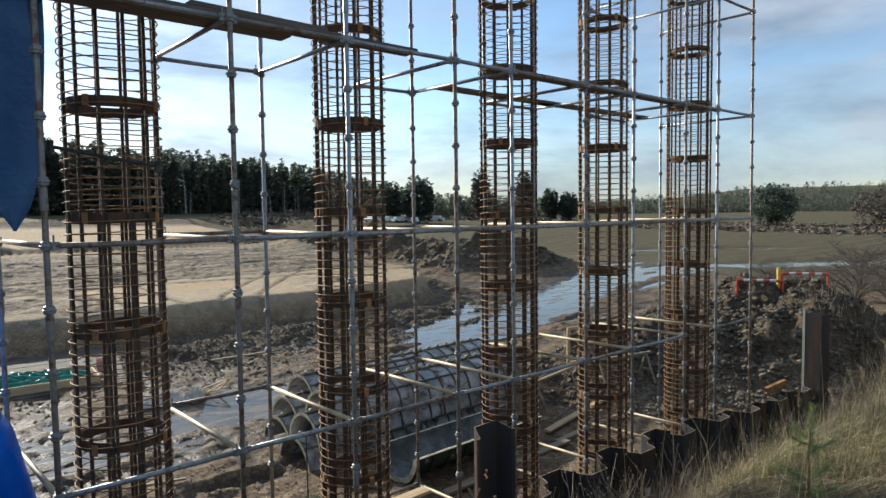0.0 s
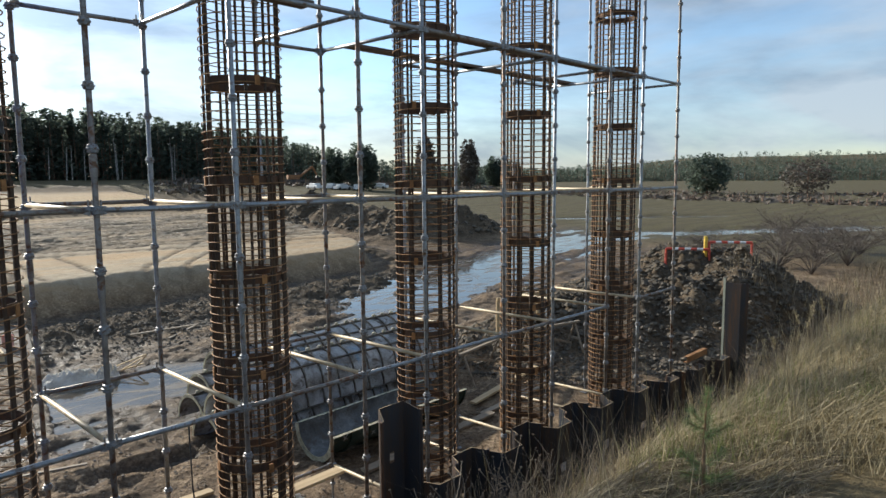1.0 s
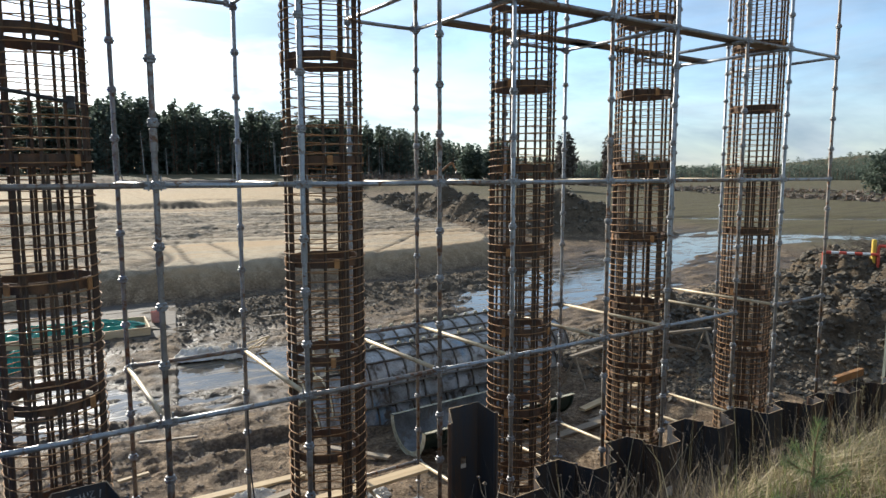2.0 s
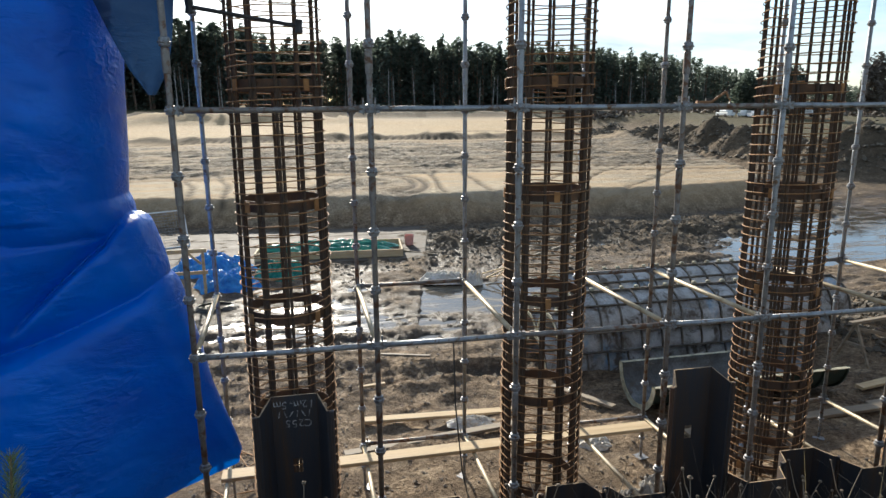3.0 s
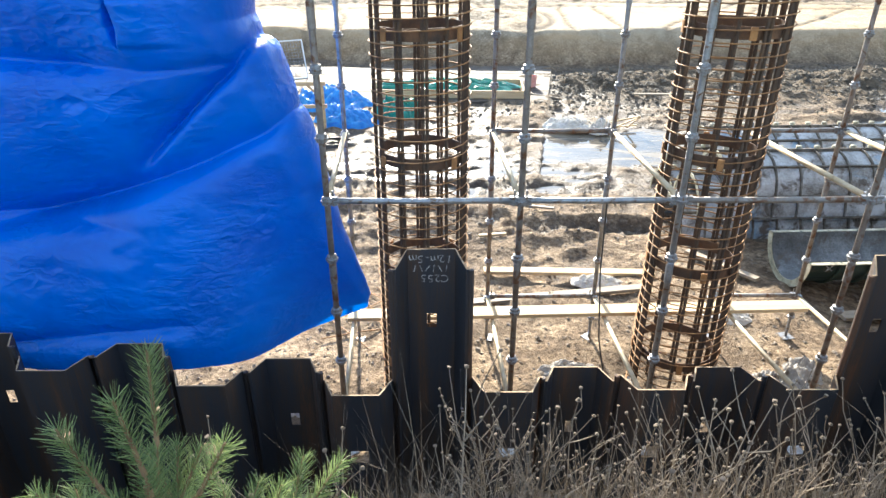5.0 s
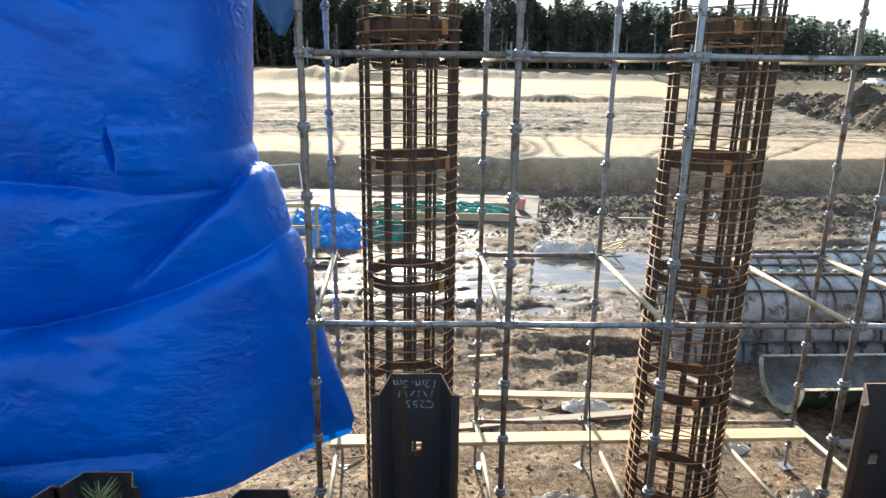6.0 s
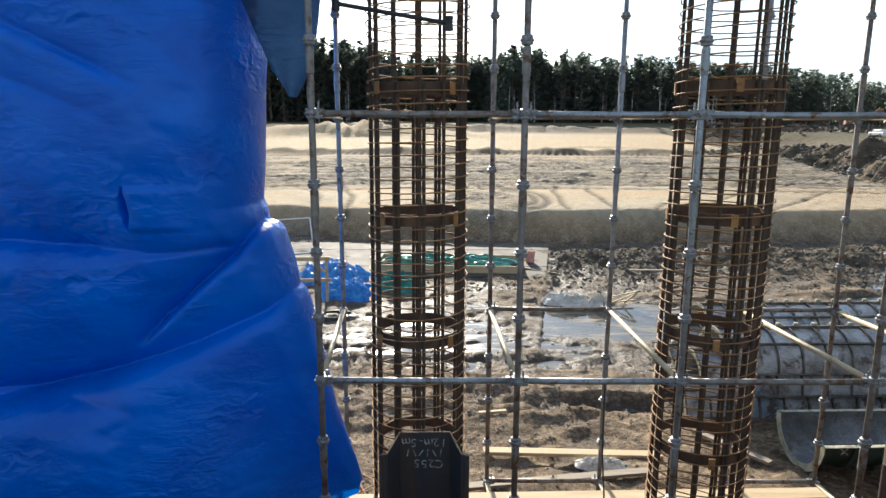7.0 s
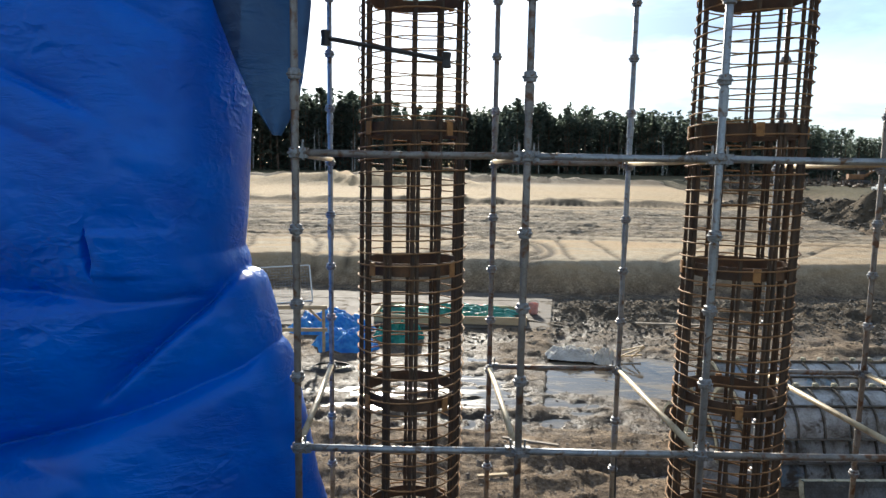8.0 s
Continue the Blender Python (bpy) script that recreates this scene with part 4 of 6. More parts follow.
def pile_kit(far, height_m, cut, hole_z):
    """One U-shaped sheet pile, its top at z = 0 and its pan at y = 0. far: the pan lies away from the bank. cut: the depth of the top's notched corners."""
    h, depth, t = PITCH / 2, 0.175, 0.012
    pan = 0.175
    sgn = 1 if far else -1
    line = [(-h, -sgn * depth), (-h + 0.03, -sgn * depth), (-pan, 0.0), (pan, 0.0), (h - 0.03, -sgn * depth), (h, -sgn * depth)]
    tops = [-cut, -cut, -cut * 0.05, 0.0, -cut, -cut] if cut else [0, 0, 0, 0, 0, 0]
    fine, tz = [], []
    for k in range(5):
        for j in range(3):
            f = (0.0, 0.395, 0.605)[j] if k == 2 and (far or cut) else (0.0, 0.30, 0.70)[j] if k == 2 else j / 3
            fine.append((line[k][0] + (line[k + 1][0] - line[k][0]) * f, line[k][1] + (line[k + 1][1] - line[k][1]) * f))
            tz.append(tops[k] + (tops[k + 1] - tops[k]) * f)
    fine.append(line[-1])
    tz.append(tops[-1])
    n = len(fine)
    nor = []
    for k in range(n):
        a, b = fine[max(k - 1, 0)], fine[min(k + 1, n - 1)]
        d = Vector((b[0] - a[0], b[1] - a[1], 0)).normalized()
        nor.append((-d.y, d.x))
    rows_z = [0.0, -0.10, -0.54, -0.67, -1.0, -height_m]
    m = Mesh()
    verts = []
    for s in (-0.5, 0.5):
        for r_, rz in enumerate(rows_z):
            for k in range(n):
                z = rz if r_ else tz[k]
                z = min(z, tz[k] - 0.001 * r_)
                verts.append((fine[k][0] + s * t * nor[k][0], fine[k][1] + s * t * nor[k][1], z))
    R = len(rows_z)
    o = R * n
    mid = n // 2
    faces, edge = [], []
    for r_ in range(R - 1):
        for k in range(n - 1):
            if hole_z == r_ and k == mid - 1:
                continue
            q = (r_ * n + k, r_ * n + k + 1, (r_ + 1) * n + k + 1, (r_ + 1) * n + k)
            faces.append(q[::-1])
            faces.append(tuple(o + v for v in q))
    for k in range(n - 1):
        edge.append((k, k + 1, o + k + 1, o + k))
    for k in (0, n - 1):
        for r_ in range(R - 1):
            faces.append((r_ * n + k, (r_ + 1) * n + k, o + (r_ + 1) * n + k, o + r_ * n + k))
    m.add(verts, faces)
    m.slot = 1
    m.add([], [])
    m.f += edge
    m.m += [1] * len(edge)
    lock = Mesh()
    for x in (-h, h):
        lock.tube([(x, -sgn * depth, -height_m), (x, -sgn * depth, (-cut if cut else 0) - 0.004)], 0.021, 7)
    return m.data("pile_body", [PILE, PILE_EDGE]), lock.data("interlock", PILE)


def pile_top(x):
    return float(np.interp(x, [-6, -2.6, -1.95, -1.5, -0.9, -0.4, 0.25, 4.5, 5.2, 7.6, 9.1, 10.5, 13], [0.98, 0.96, 0.90, 0.85, 0.77, 0.71, 0.66, 0.66, 0.71, 0.70, 0.63, 0.48, 0.42]))


PILE_FOOT = -1.25
first = {}
k = -9
while True:
    x = 0.81 + k * PITCH
    if x > 13.2:
        break
    far = k % 2 == 0
    tall = k in (0, 6)
    top = {0: 1.68, 6: 1.62}.get(k, pile_top(x) + 0.03 * math.sin(k * 2.7))
    key = (far, tall, round(top, 1))
    if key not in first:
        first[key] = pile_kit(far, top - PILE_FOOT, 0.075 if tall else 0.0, 2)
    e = thing("sheet_pile", "tall blackish steel sheet pile with clipped corners and chalk marks" if k == 0 else "tall blackish steel sheet pile with clipped top corners" if tall else "dark rusty steel sheet pile with a pale cut edge", "sheet pile",
              (x, -0.50 if far else -0.85, top), "sheet pile wall")
    part("pile_body", first[key][0], None, e)
    part("interlock", first[key][1], None, e)
    if k == 0:
        for txt, dx, dz in (("12m-5m", 0.0, -0.075), ("C255", 0.02, -0.235)):
            for q, ch in enumerate(txt):
                cu = bpy.data.curves.new("chalk_mark", "FONT")
                cu.body, cu.size, cu.align_x, cu.align_y = ch, 0.088, "CENTER", "CENTER"
                tmp = new("chalk_mark", cu)
                me = bpy.data.meshes.new_from_object(tmp.evaluated_get(bpy.context.evaluated_depsgraph_get()))
                bpy.data.objects.remove(tmp)
                me.materials.append(CHALK)
                w = part("chalk_mark", me, None, e, "white chalk character written upside down")
                off = (q - (len(txt) - 1) / 2) * 0.052
                w.matrix_basis = pose(dx - off, -0.012, dz + 0.004 * (q % 2), 90, 0, 0) @ pose(0, 0, 0, 0, 0, 180 + 6 * (q % 3 - 1))
        for j in range(6):
            part("chalk_mark", Mesh().box((-0.12 + 0.046 * j, -0.010, -0.155), (0.007, 0.002, 0.055), pose(0, 0, 0, 0, (12, -20, 35, 5, -30, 10)[j], 0)), CHALK, e, "white chalk stroke")
        part("sticker", Mesh().box((0.215, 0.03, -0.24), (0.035, 0.004, 0.11), pose(0, 0, 0, 0, 0, -52)), WHITE_PAINT, e, "small white sticker")
    k += 1

# a tall beam standing at the end of the wall, and rusty waling plates
hp = thing("steel_beam", "tall dark steel pile standing at the end of the sheet piles", "steel beam", (13.0, -0.82, -1.2))
part("web", Mesh().box((0, 0, 1.56), (0.014, 0.30, 3.12), bev=0.002), PILE, hp)
part("flange", Mesh().box((0.03, 0.18, 1.6), (0.10, 0.02, 3.2), pose(0, 0, 0, 0, 0, 48), bev=0.003), BEAM_LIT, hp, "grey-green flange coloured lighter as the lit side")
part("flange", Mesh().box((0.05, -0.20, 1.56), (0.16, 0.02, 3.12), pose(0, 0, 0, 0, 0, -48), bev=0.003), PILE, hp)
wal = thing("waling_channel", "short orange-rusted steel channel lying on the sheet piles", "steel channel", (12.25, -0.45, 0.44))
part("web", Mesh().box((0, 0, 0.06), (0.9, 0.012, 0.12), bev=0.003), ORANGE_RUST, wal)
part("flange", Mesh().box((0, 0.04, 0.115), (0.9, 0.08, 0.012), bev=0.003), ORANGE_RUST, wal)
part("flange", Mesh().box((0, 0.04, 0.002), (0.9, 0.08, 0.012), bev=0.003), ORANGE_RUST, wal)

# ---------------------------------------------------------------- the wrapped column
def edge_x(z):
    return np.interp(z, [0.0, 0.6, 0.75, 1.34, 1.8, 2.46, 2.9, 3.15, 3.25, 3.6, 4.0, 4.5, 4.9, 5.5, 6.5, 8.5], [0.29, 0.275, 0.235, 0.04, -0.06, -0.205, -0.36, -0.52, -0.52, -0.50, -0.48, -0.44, -0.38, -0.36, -0.5, -0.9])


def crease(d, a, w):
    """A fold: the cloth above the line d = 0 overhangs it, and swells out again just below."""
    return -a * np.where(d > 0, np.exp(-np.maximum(d, 0) / w), np.exp(np.minimum(d, 0) / (0.22 * w)))


def wrap():
    nu, nz = 300, 460
    us, zs = np.sort(np.concatenate([np.linspace(0, 1, nu - 40), np.linspace(0.513, 0.548, 40)])), np.linspace(0, 1, nz)
    U, T = np.meshgrid(us, zs)
    # round the plan: front from far left to the right edge, round it, and back
    front = np.clip(U / 0.62, 0, 1)
    turn = np.clip((U - 0.62) / 0.16, 0, 1)
    rear = np.clip((U - 0.78) / 0.22, 0, 1)
    tip = np.where(U < 0.62, -4.6 + (0.28 - 0.34 + 4.6) * front, 0.28 - 0.34 + 0.34 * np.sin(turn * math.pi))
    bottom = np.where(U < 0.70, np.interp(tip, [-4.6, -1.4, -0.9, -0.4, 0.0, 0.30], [0.58, 0.58, 0.50, 0.50, 0.58, 0.66]) + 0.012 * np.sin(tip * 9), np.interp(U, [0.70, 0.78, 1.0], [0.64, 0.68, 0.7]))
    Z = bottom + (8.4 - bottom) * T**1.15
    ex = edge_x(Z)
    rad = np.interp(Z, [0.6, 1.6, 3.0], [0.09, 0.22, 0.34])
    back = np.interp(Z, [0.6, 1.5, 2.5, 3.2], [0.56, 0.42, 0.22, 0.14])
    a = turn * math.pi
    X = np.where(U < 0.62, -4.6 + (ex - rad + 4.6) * front, np.where(U < 0.78, ex - rad + rad * np.sin(a), ex - rad - (4.0 + ex) * rear))
    bulge = -0.06 - 0.24 * step(1.8, 0.5, Z) - 0.10 * np.sin(np.clip(front, 0, 1) * math.pi) - 0.03
    bulge = bulge + (back - bulge) * step(-1.25, np.interp(Z, [0.6, 3.2], [0.30, -0.30]), X)
    Y = np.where(U < 0.62, bulge, np.where(U < 0.78, bulge + (0.5 + 2 * rad - bulge) * (1 - np.cos(a)) / 2, 0.5 + 2 * rad))
    out = 0
    L = X + 0.35                                   # metres left of the edge are negative
    out = out + crease(Z - (3.06 + 0.80 * np.minimum(L, 0.2) - 0.10 * np.minimum(L, 0) ** 2), 0.20, 0.15) * step(-1.15, -0.85, L)
    out = out + crease(Z - (2.37 + 0.46 * np.minimum(L, 0.3) + 0.06 * np.minimum(L, 0) ** 2), 0.34, 0.30) * (0.45 + 0.55 * step(-0.1, -1.1, L))
    out = out + crease(Z - (4.27 - 0.47 * (L + 1.35)), 0.085, 0.13) * step(-0.68, -1.2, L)
    out = out + crease(Z - (3.92 - 0.40 * (L + 1.35)), 0.05, 0.16) * step(-0.9, -1.5, L)
    out = out + crease(Z - (4.9 - 0.5 * (L + 1.0)), 0.08, 0.25) * step(-0.1, -0.8, L)
    out = out + crease(Z - (2.86 - 0.07 * (L + 1.0)), 0.20, 0.26) * step(-0.7, -1.45, L)
    out = out + crease(Z - (2.83 + 0.03 * (L + 1.0)), 0.05, 0.07) * step(-1.1, -0.8, L) * step(-0.25, -0.45, L)
    out = out + crease(Z - (1.72 + 0.03 * L + 0.05 * np.sin(2.2 * L)), 0.13, 0.24) * step(-1.0, -1.6, L)
    out = out + crease(Z - (0.98 + 0.10 * L), 0.10, 0.15) * step(-0.6, -0.95, L)
    slit = np.clip(1 - ((Z - 3.17) / 0.17) ** 2, 0, 1)
    out = out - 0.20 * slit * np.exp(-((L + 0.985) / (0.004 + 0.018 * slit)) ** 2)
    out = out + 0.035 * step(0.0, 0.4, slit) * step(-0.99, -0.96, L) * step(-0.4, -0.85, L)
    out = out + 0.04 * fbm(X * 0.9 + 3, Z * 0.8, 2, 91) + 0.012 * np.abs(fbm(X * 2.2 - Z, Z * 3.4 + X, 3, 93)) + 0.005 * fbm(X * 7 + Y * 6, Z * 8, 2, 95) * step(-0.1, 0.6, fbm(X, Z, 2, 97))
    nxv = np.where(U < 0.62, 0.0, np.where(U < 0.78, np.sin(a), 0.0))
    nyv = np.where(U < 0.62, -1.0, np.where(U < 0.78, -np.cos(a), 1.0))
    X, Y = X + nxv * (0.35 * out - 0.05), Y + nyv * out
    m = Mesh()
    m.add(np.stack([X, Y, Z], -1).reshape(-1, 3), [(j * nu + i, j * nu + i + 1, (j + 1) * nu + i + 1, (j + 1) * nu + i) for j in range(nz - 1) for i in range(nu - 1)])
    return m


tw = thing("wrapped_column", "column wrapped in a creased bright blue plastic tarpaulin", "tarpaulin", (0, 0, 0))
part("tarpaulin", wrap(), TARP_BLUE, tw, smooth=True)
# hanging corner of the blue sheet, in the glare-dulled colour
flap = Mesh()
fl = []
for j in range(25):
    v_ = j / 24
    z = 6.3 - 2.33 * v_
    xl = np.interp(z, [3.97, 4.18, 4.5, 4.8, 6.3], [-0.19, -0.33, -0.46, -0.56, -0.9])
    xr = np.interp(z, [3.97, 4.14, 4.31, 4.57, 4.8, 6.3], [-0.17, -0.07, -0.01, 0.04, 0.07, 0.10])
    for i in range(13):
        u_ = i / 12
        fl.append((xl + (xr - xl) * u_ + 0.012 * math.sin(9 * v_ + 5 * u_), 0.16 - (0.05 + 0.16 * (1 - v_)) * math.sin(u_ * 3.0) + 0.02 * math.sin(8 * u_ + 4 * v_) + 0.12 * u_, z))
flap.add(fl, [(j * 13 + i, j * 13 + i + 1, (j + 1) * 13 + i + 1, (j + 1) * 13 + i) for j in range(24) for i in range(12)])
part("loose_flap", flap, TARP_GLARED, tw, "loose corner of the blue tarpaulin, coloured dark blue-grey for glare", smooth=True)

# ---------------------------------------------------------------- steel column formwork
def half_shell(name, length, r, skin, rib_mat, label, down=True, group="formwork shells", rim=None):
    """A half-round formwork shell along +x with ribs and flanges; it arches over the origin, or lies open upwards."""
    e = thing(name, label, "formwork shell", group=group)
    seg, t = 18, 0.008
    sg = 1 if down else -1
    m = Mesh()
    pts = []
    for x in (0, length):
        for rr in (r, r - t):
            pts += [(x, rr * math.cos(math.pi * k / seg), sg * rr * math.sin(math.pi * k / seg)) for k in range(seg + 1)]
    w = seg + 1
    fs = []
    for k in range(seg):
        fs += [(k, k + 1, 2 * w + k + 1, 2 * w + k), (w + k + 1, w + k, 3 * w + k, 3 * w + k + 1), (k + 1, k, w + k, w + k + 1), (2 * w + k, 2 * w + k + 1, 3 * w + k + 1, 3 * w + k)]
    m.add(pts, fs)
    part("shell", m, skin, e, smooth=False)
    rib = Mesh()
    pts, fs = [], []
    ring = [(r + 0.001, -0.012), (r + 0.038, -0.012), (r + 0.038, 0.012), (r + 0.001, 0.012)]
    for rr, x in ring:
        pts += [(x, rr * math.cos(math.pi * k / seg), sg * rr * math.sin(math.pi * k / seg)) for k in range(seg + 1)]
    for a in range(4):
        for k in range(seg):
            fs.append((a * w + k, a * w + k + 1, ((a + 1) % 4) * w + k + 1, ((a + 1) % 4) * w + k))
    fs += [(0, w, 2 * w, 3 * w), (seg, 3 * w + seg, 2 * w + seg, w + seg)]
    rib.add(pts, fs)
    ribd = rib.data("rib", rib_mat)
    n = max(2, int(length / 0.38))
    for k in range(n + 1):
        o = part("rib", ribd, rib_mat, e)
        o.location = (0.008 + (length - 0.016) * k / n, 0, 0)
    fl_ = Mesh().box((length / 2, 0, 0), (length, 0.075, 0.012), bev=0.002).data("flange", rim or rib_mat)
    for s in (-1, 1):
        o = part("flange", fl_, rim or rib_mat, e)
        o.location = (0, s * (r + 0.036), sg * 0.008)
    for ang in ((90, 48, 132) if down else (90,)):
        a = radians(ang)
        st = Mesh().box((length / 2, (r + 0.026) * math.cos(a), sg * (r + 0.026) * math.sin(a)), (length, 0.022, 0.055), pose(0, 0, 0, (ang - 90) * sg, 0, 0), bev=0)
        part("stringer", st, rib_mat, e)
    if down:
        knob = Mesh().lathe([(0.03, 0), (0.05, 0.01), (0.045, 0.05), (0.02, 0.06)], n=8).data("clamp_bolt", RIM_YELLOW)
        for k in range(int(length / 0.3)):
            part("clamp_bolt", knob, RIM_YELLOW, e).location = (0.15 + 0.3 * k, 0, r + 0.05)
        rim_ = Mesh()
        pts = [(x, q * math.cos(math.pi * k / seg), q * math.sin(math.pi * k / seg)) for x in (-0.016, -0.003) for q in (r - 0.014, r + 0.045) for k in range(w)]
        rim_.add(pts, [(k, k + 1, w + 1 + k, w + k) for k in range(seg)] + [(w + k, w + k + 1, 3 * w + k + 1, 3 * w + k) for k in range(seg)] + [(k + 1, k, 2 * w + k, 2 * w + k + 1) for k in range(seg)])
        part("end_flange", rim_, RIM_YELLOW, e, "worn pale end flange")
    return e


SHELL_R = 0.56
sh = half_shell("formwork_shell", 5.6, SHELL_R, FORM_WHITE, FORM_RIB, "pale scuffed half-round steel formwork shell with ribs, stacked")
for k, (x, y, z, yaw) in enumerate(((4.8, 5.5, -0.86, 1.5), (5.05, 5.52, -0.47, 1.2), (5.4, 5.48, -0.08, 1.6), (5.1, 6.85, -0.86, 2.0), (5.3, 6.86, -0.47, 1.7), (5.7, 6.9, -0.08, 2.2))):
    if k == 0:
        sh.matrix_basis = pose(x, y, z, 0, 0, yaw)
    else:
        copy_thing(sh, pose(x, y, z, 0, 0, yaw))
tr_ = half_shell("formwork_trough", 3.4, 0.48, FORM_GREEN, FORM_GREEN, "dark green half-round formwork shell open upwards with yellow rim", down=False, group="open formwork shells", rim=RIM_YELLOW)
tr_.matrix_basis = pose(5.75, 3.4, -0.22, 0, 0, 2.0)
lining = Mesh()
pts = [(x, 0.468 * math.cos(math.pi * k / 18), -0.468 * math.sin(math.pi * k / 18)) for x in (0.01, 3.39) for k in range(19)]
lining.add(pts, [(k + 1, k, 19 + k, 20 + k) for k in range(18)])
part("lining", lining, FORM_INSIDE, tr_, "dirty grey inner face")
for x_, z_ in ((0.30, -0.10), (0.95, -0.20)):
    for t_ in (40, -45):
        part("chalk_mark", Mesh().box((x_, -0.484 * math.cos(math.asin(-z_ / 0.484)) - 0.004, z_), (0.13, 0.004, 0.016), pose(0, 0, 0, 0, t_, 0)), CHALK, tr_, "white chalk stroke")
lip = Mesh()
pts = [(x, r_ * math.cos(math.pi * k / 18), -r_ * math.sin(math.pi * k / 18)) for x in (-0.014, -0.002) for r_ in (0.462, 0.56) for k in range(19)]
lip.add(pts, [(k, k + 1, 20 + k, 19 + k) for k in range(18)] + [(38 + k + 1, 38 + k, 57 + k, 58 + k) for k in range(18)] + [(19 + k, 20 + k, 58 + k, 57 + k) for k in range(18)] + [(k + 1, k, 38 + k, 39 + k) for k in range(18)])
part("end_flange", lip, RIM_YELLOW, tr_, "worn yellowish end flange")

# ---------------------------------------------------------------- far woods
def clumps(name, centres, sizes, mat, flat=0.6, seed=1):
    """Many small three-sided leaf clumps in one mesh."""
    g = np.random.default_rng(seed)
    n = len(centres)
    V = centres[:, None, :] + g.uniform(-1, 1, (n, 4, 3)) * sizes[:, None, None] * np.array([1, 1, flat])
    o = np.arange(n)[:, None] * 4
    F = np.concatenate([o + [0, 1, 2], o + [0, 2, 3], o + [0, 3, 1]], 1).reshape(-1, 3)
    me = bpy.data.meshes.new(name)
    me.vertices.add(4 * n)
    me.vertices.foreach_set("co", V.ravel())
    me.loops.add(F.size)
    me.loops.foreach_set("vertex_index", F.ravel())
    me.polygons.add(len(F))
    me.polygons.foreach_set("loop_start", np.arange(len(F)) * 3)
    me.update(calc_edges=True)
    me.materials.append(mat)
    return me


def wood(name, label, n, yaws, near, depth, heights, radii, per, low, seed, dip=None, leaf=None, birches=0, big=1.0):
    """A wood on the horizon: trunks, crowns that thin towards the top, and an understorey."""
    g = np.random.default_rng(seed)
    yaw = g.uniform(*yaws, n)
    d = np.interp(yaw, *near) + g.random(n) ** 1.4 * depth
    x, y = -d * np.sin(np.radians(yaw)), d * np.cos(np.radians(yaw))
    z = height(x, y) - 0.4
    h = g.uniform(*heights, n)
    if dip is not None:
        h = h * dip(yaw)
    r, c0 = g.uniform(*radii, n), g.uniform(0.06, 0.42, n)
    tr = Mesh()
    for k in range(n):
        b = g.uniform(-0.3, 0.3)
        tr.tube([(x[k], y[k], z[k]), (x[k] + b, y[k], z[k] + h[k] * 0.5), (x[k] + b, y[k], z[k] + h[k] * 0.97)], [0.17, 0.12, 0.03], 4)
    T = np.repeat(np.arange(n), per)
    f = g.random(len(T)) ** 0.8
    rr = r[T] * (1.05 - f) ** 0.6 * np.sqrt(g.random(len(T))) * np.where(g.random(len(T)) < 0.85, 1.0, 1.35)
    w = g.uniform(0, 2 * np.pi, len(T))
    C = np.stack([x[T] + rr * np.cos(w), y[T] + rr * np.sin(w), z[T] + h[T] * (c0[T] + (1 - c0[T]) * f)], 1)
    S = g.uniform(0.35, 0.75, len(T)) * h[T] / 15 * big
    B = np.repeat(np.arange(n), low)
    C2 = np.stack([x[B] + g.normal(0, r[B]), y[B] + g.normal(0, r[B]), z[B] + h[B] * 0.4 * g.random(len(B)) ** 1.3], 1)
    e = thing(name, label, "forest", kind="stuff")
    tagged(part("trunks", tr, BARK, e), kind="stuff")
    if birches:
        pale_tr = Mesh()
        for q in g.uniform(*yaws, birches):
            dd = np.interp(q, *near) - g.uniform(1, 5)
            bx, by = -dd * math.sin(radians(q)), dd * math.cos(radians(q))
            bz, bh, lean_ = floor_z(bx, by) - 0.3, g.uniform(7, 12.5), g.uniform(-0.5, 0.5)
            pale_tr.tube([(bx, by, bz), (bx + lean_ * 0.4, by, bz + bh * 0.5), (bx + lean_, by, bz + bh)], [0.11, 0.085, 0.03], 4)
        tagged(part("birch_trunks", pale_tr, PALE_BARK, e, "slender pale birch trunks at the edge"), kind="stuff")
    tagged(part("crowns", clumps("crowns", np.concatenate([C, C2]), np.concatenate([S, g.uniform(0.5, 1.1, len(B))]), leaf or PINE_HAZED, 0.6, seed), None, e), kind="stuff")


wood("far_woods", "dense dark pine wood along the horizon", 1900, (-50, 50), ([-50, -42, -33, -24, -6, -4, 4, 6, 50], [350, 290, 240, 205, 190, 225, 225, 190, 180]), 40, (14.5, 19.5), (1.6, 2.9), 120, 34, 11,
     lambda q: np.interp(q, [-50, -38, -31, -12, -2, 50], [0.60, 0.64, 0.92, 1.08, 1.24, 1.24]), birches=60)
wood("distant_tree_belt", "hazy belt of trees far across the field", 2600, (-97, -40), ([-97, -70, -50, -40], [440, 470, 440, 380]), 260, (6.0, 10.5), (3, 6), 34, 20, 12, big=2.2)
wood("brushwood", "brown leafless brush along the edge of the field", 520, (-97, -52), ([-97, -75, -52], [95, 120, 150]), 60, (0.6, 1.6), (1.2, 2.8), 34, 14, 14, leaf=BARE_FAR)
wood("far_brushwood", "brown leafless brush before the wood", 300, (-50, -22), ([-50, -22], [170, 150]), 30, (1.0, 2.6), (1.5, 3.0), 30, 12, 15, leaf=BARE_FAR)

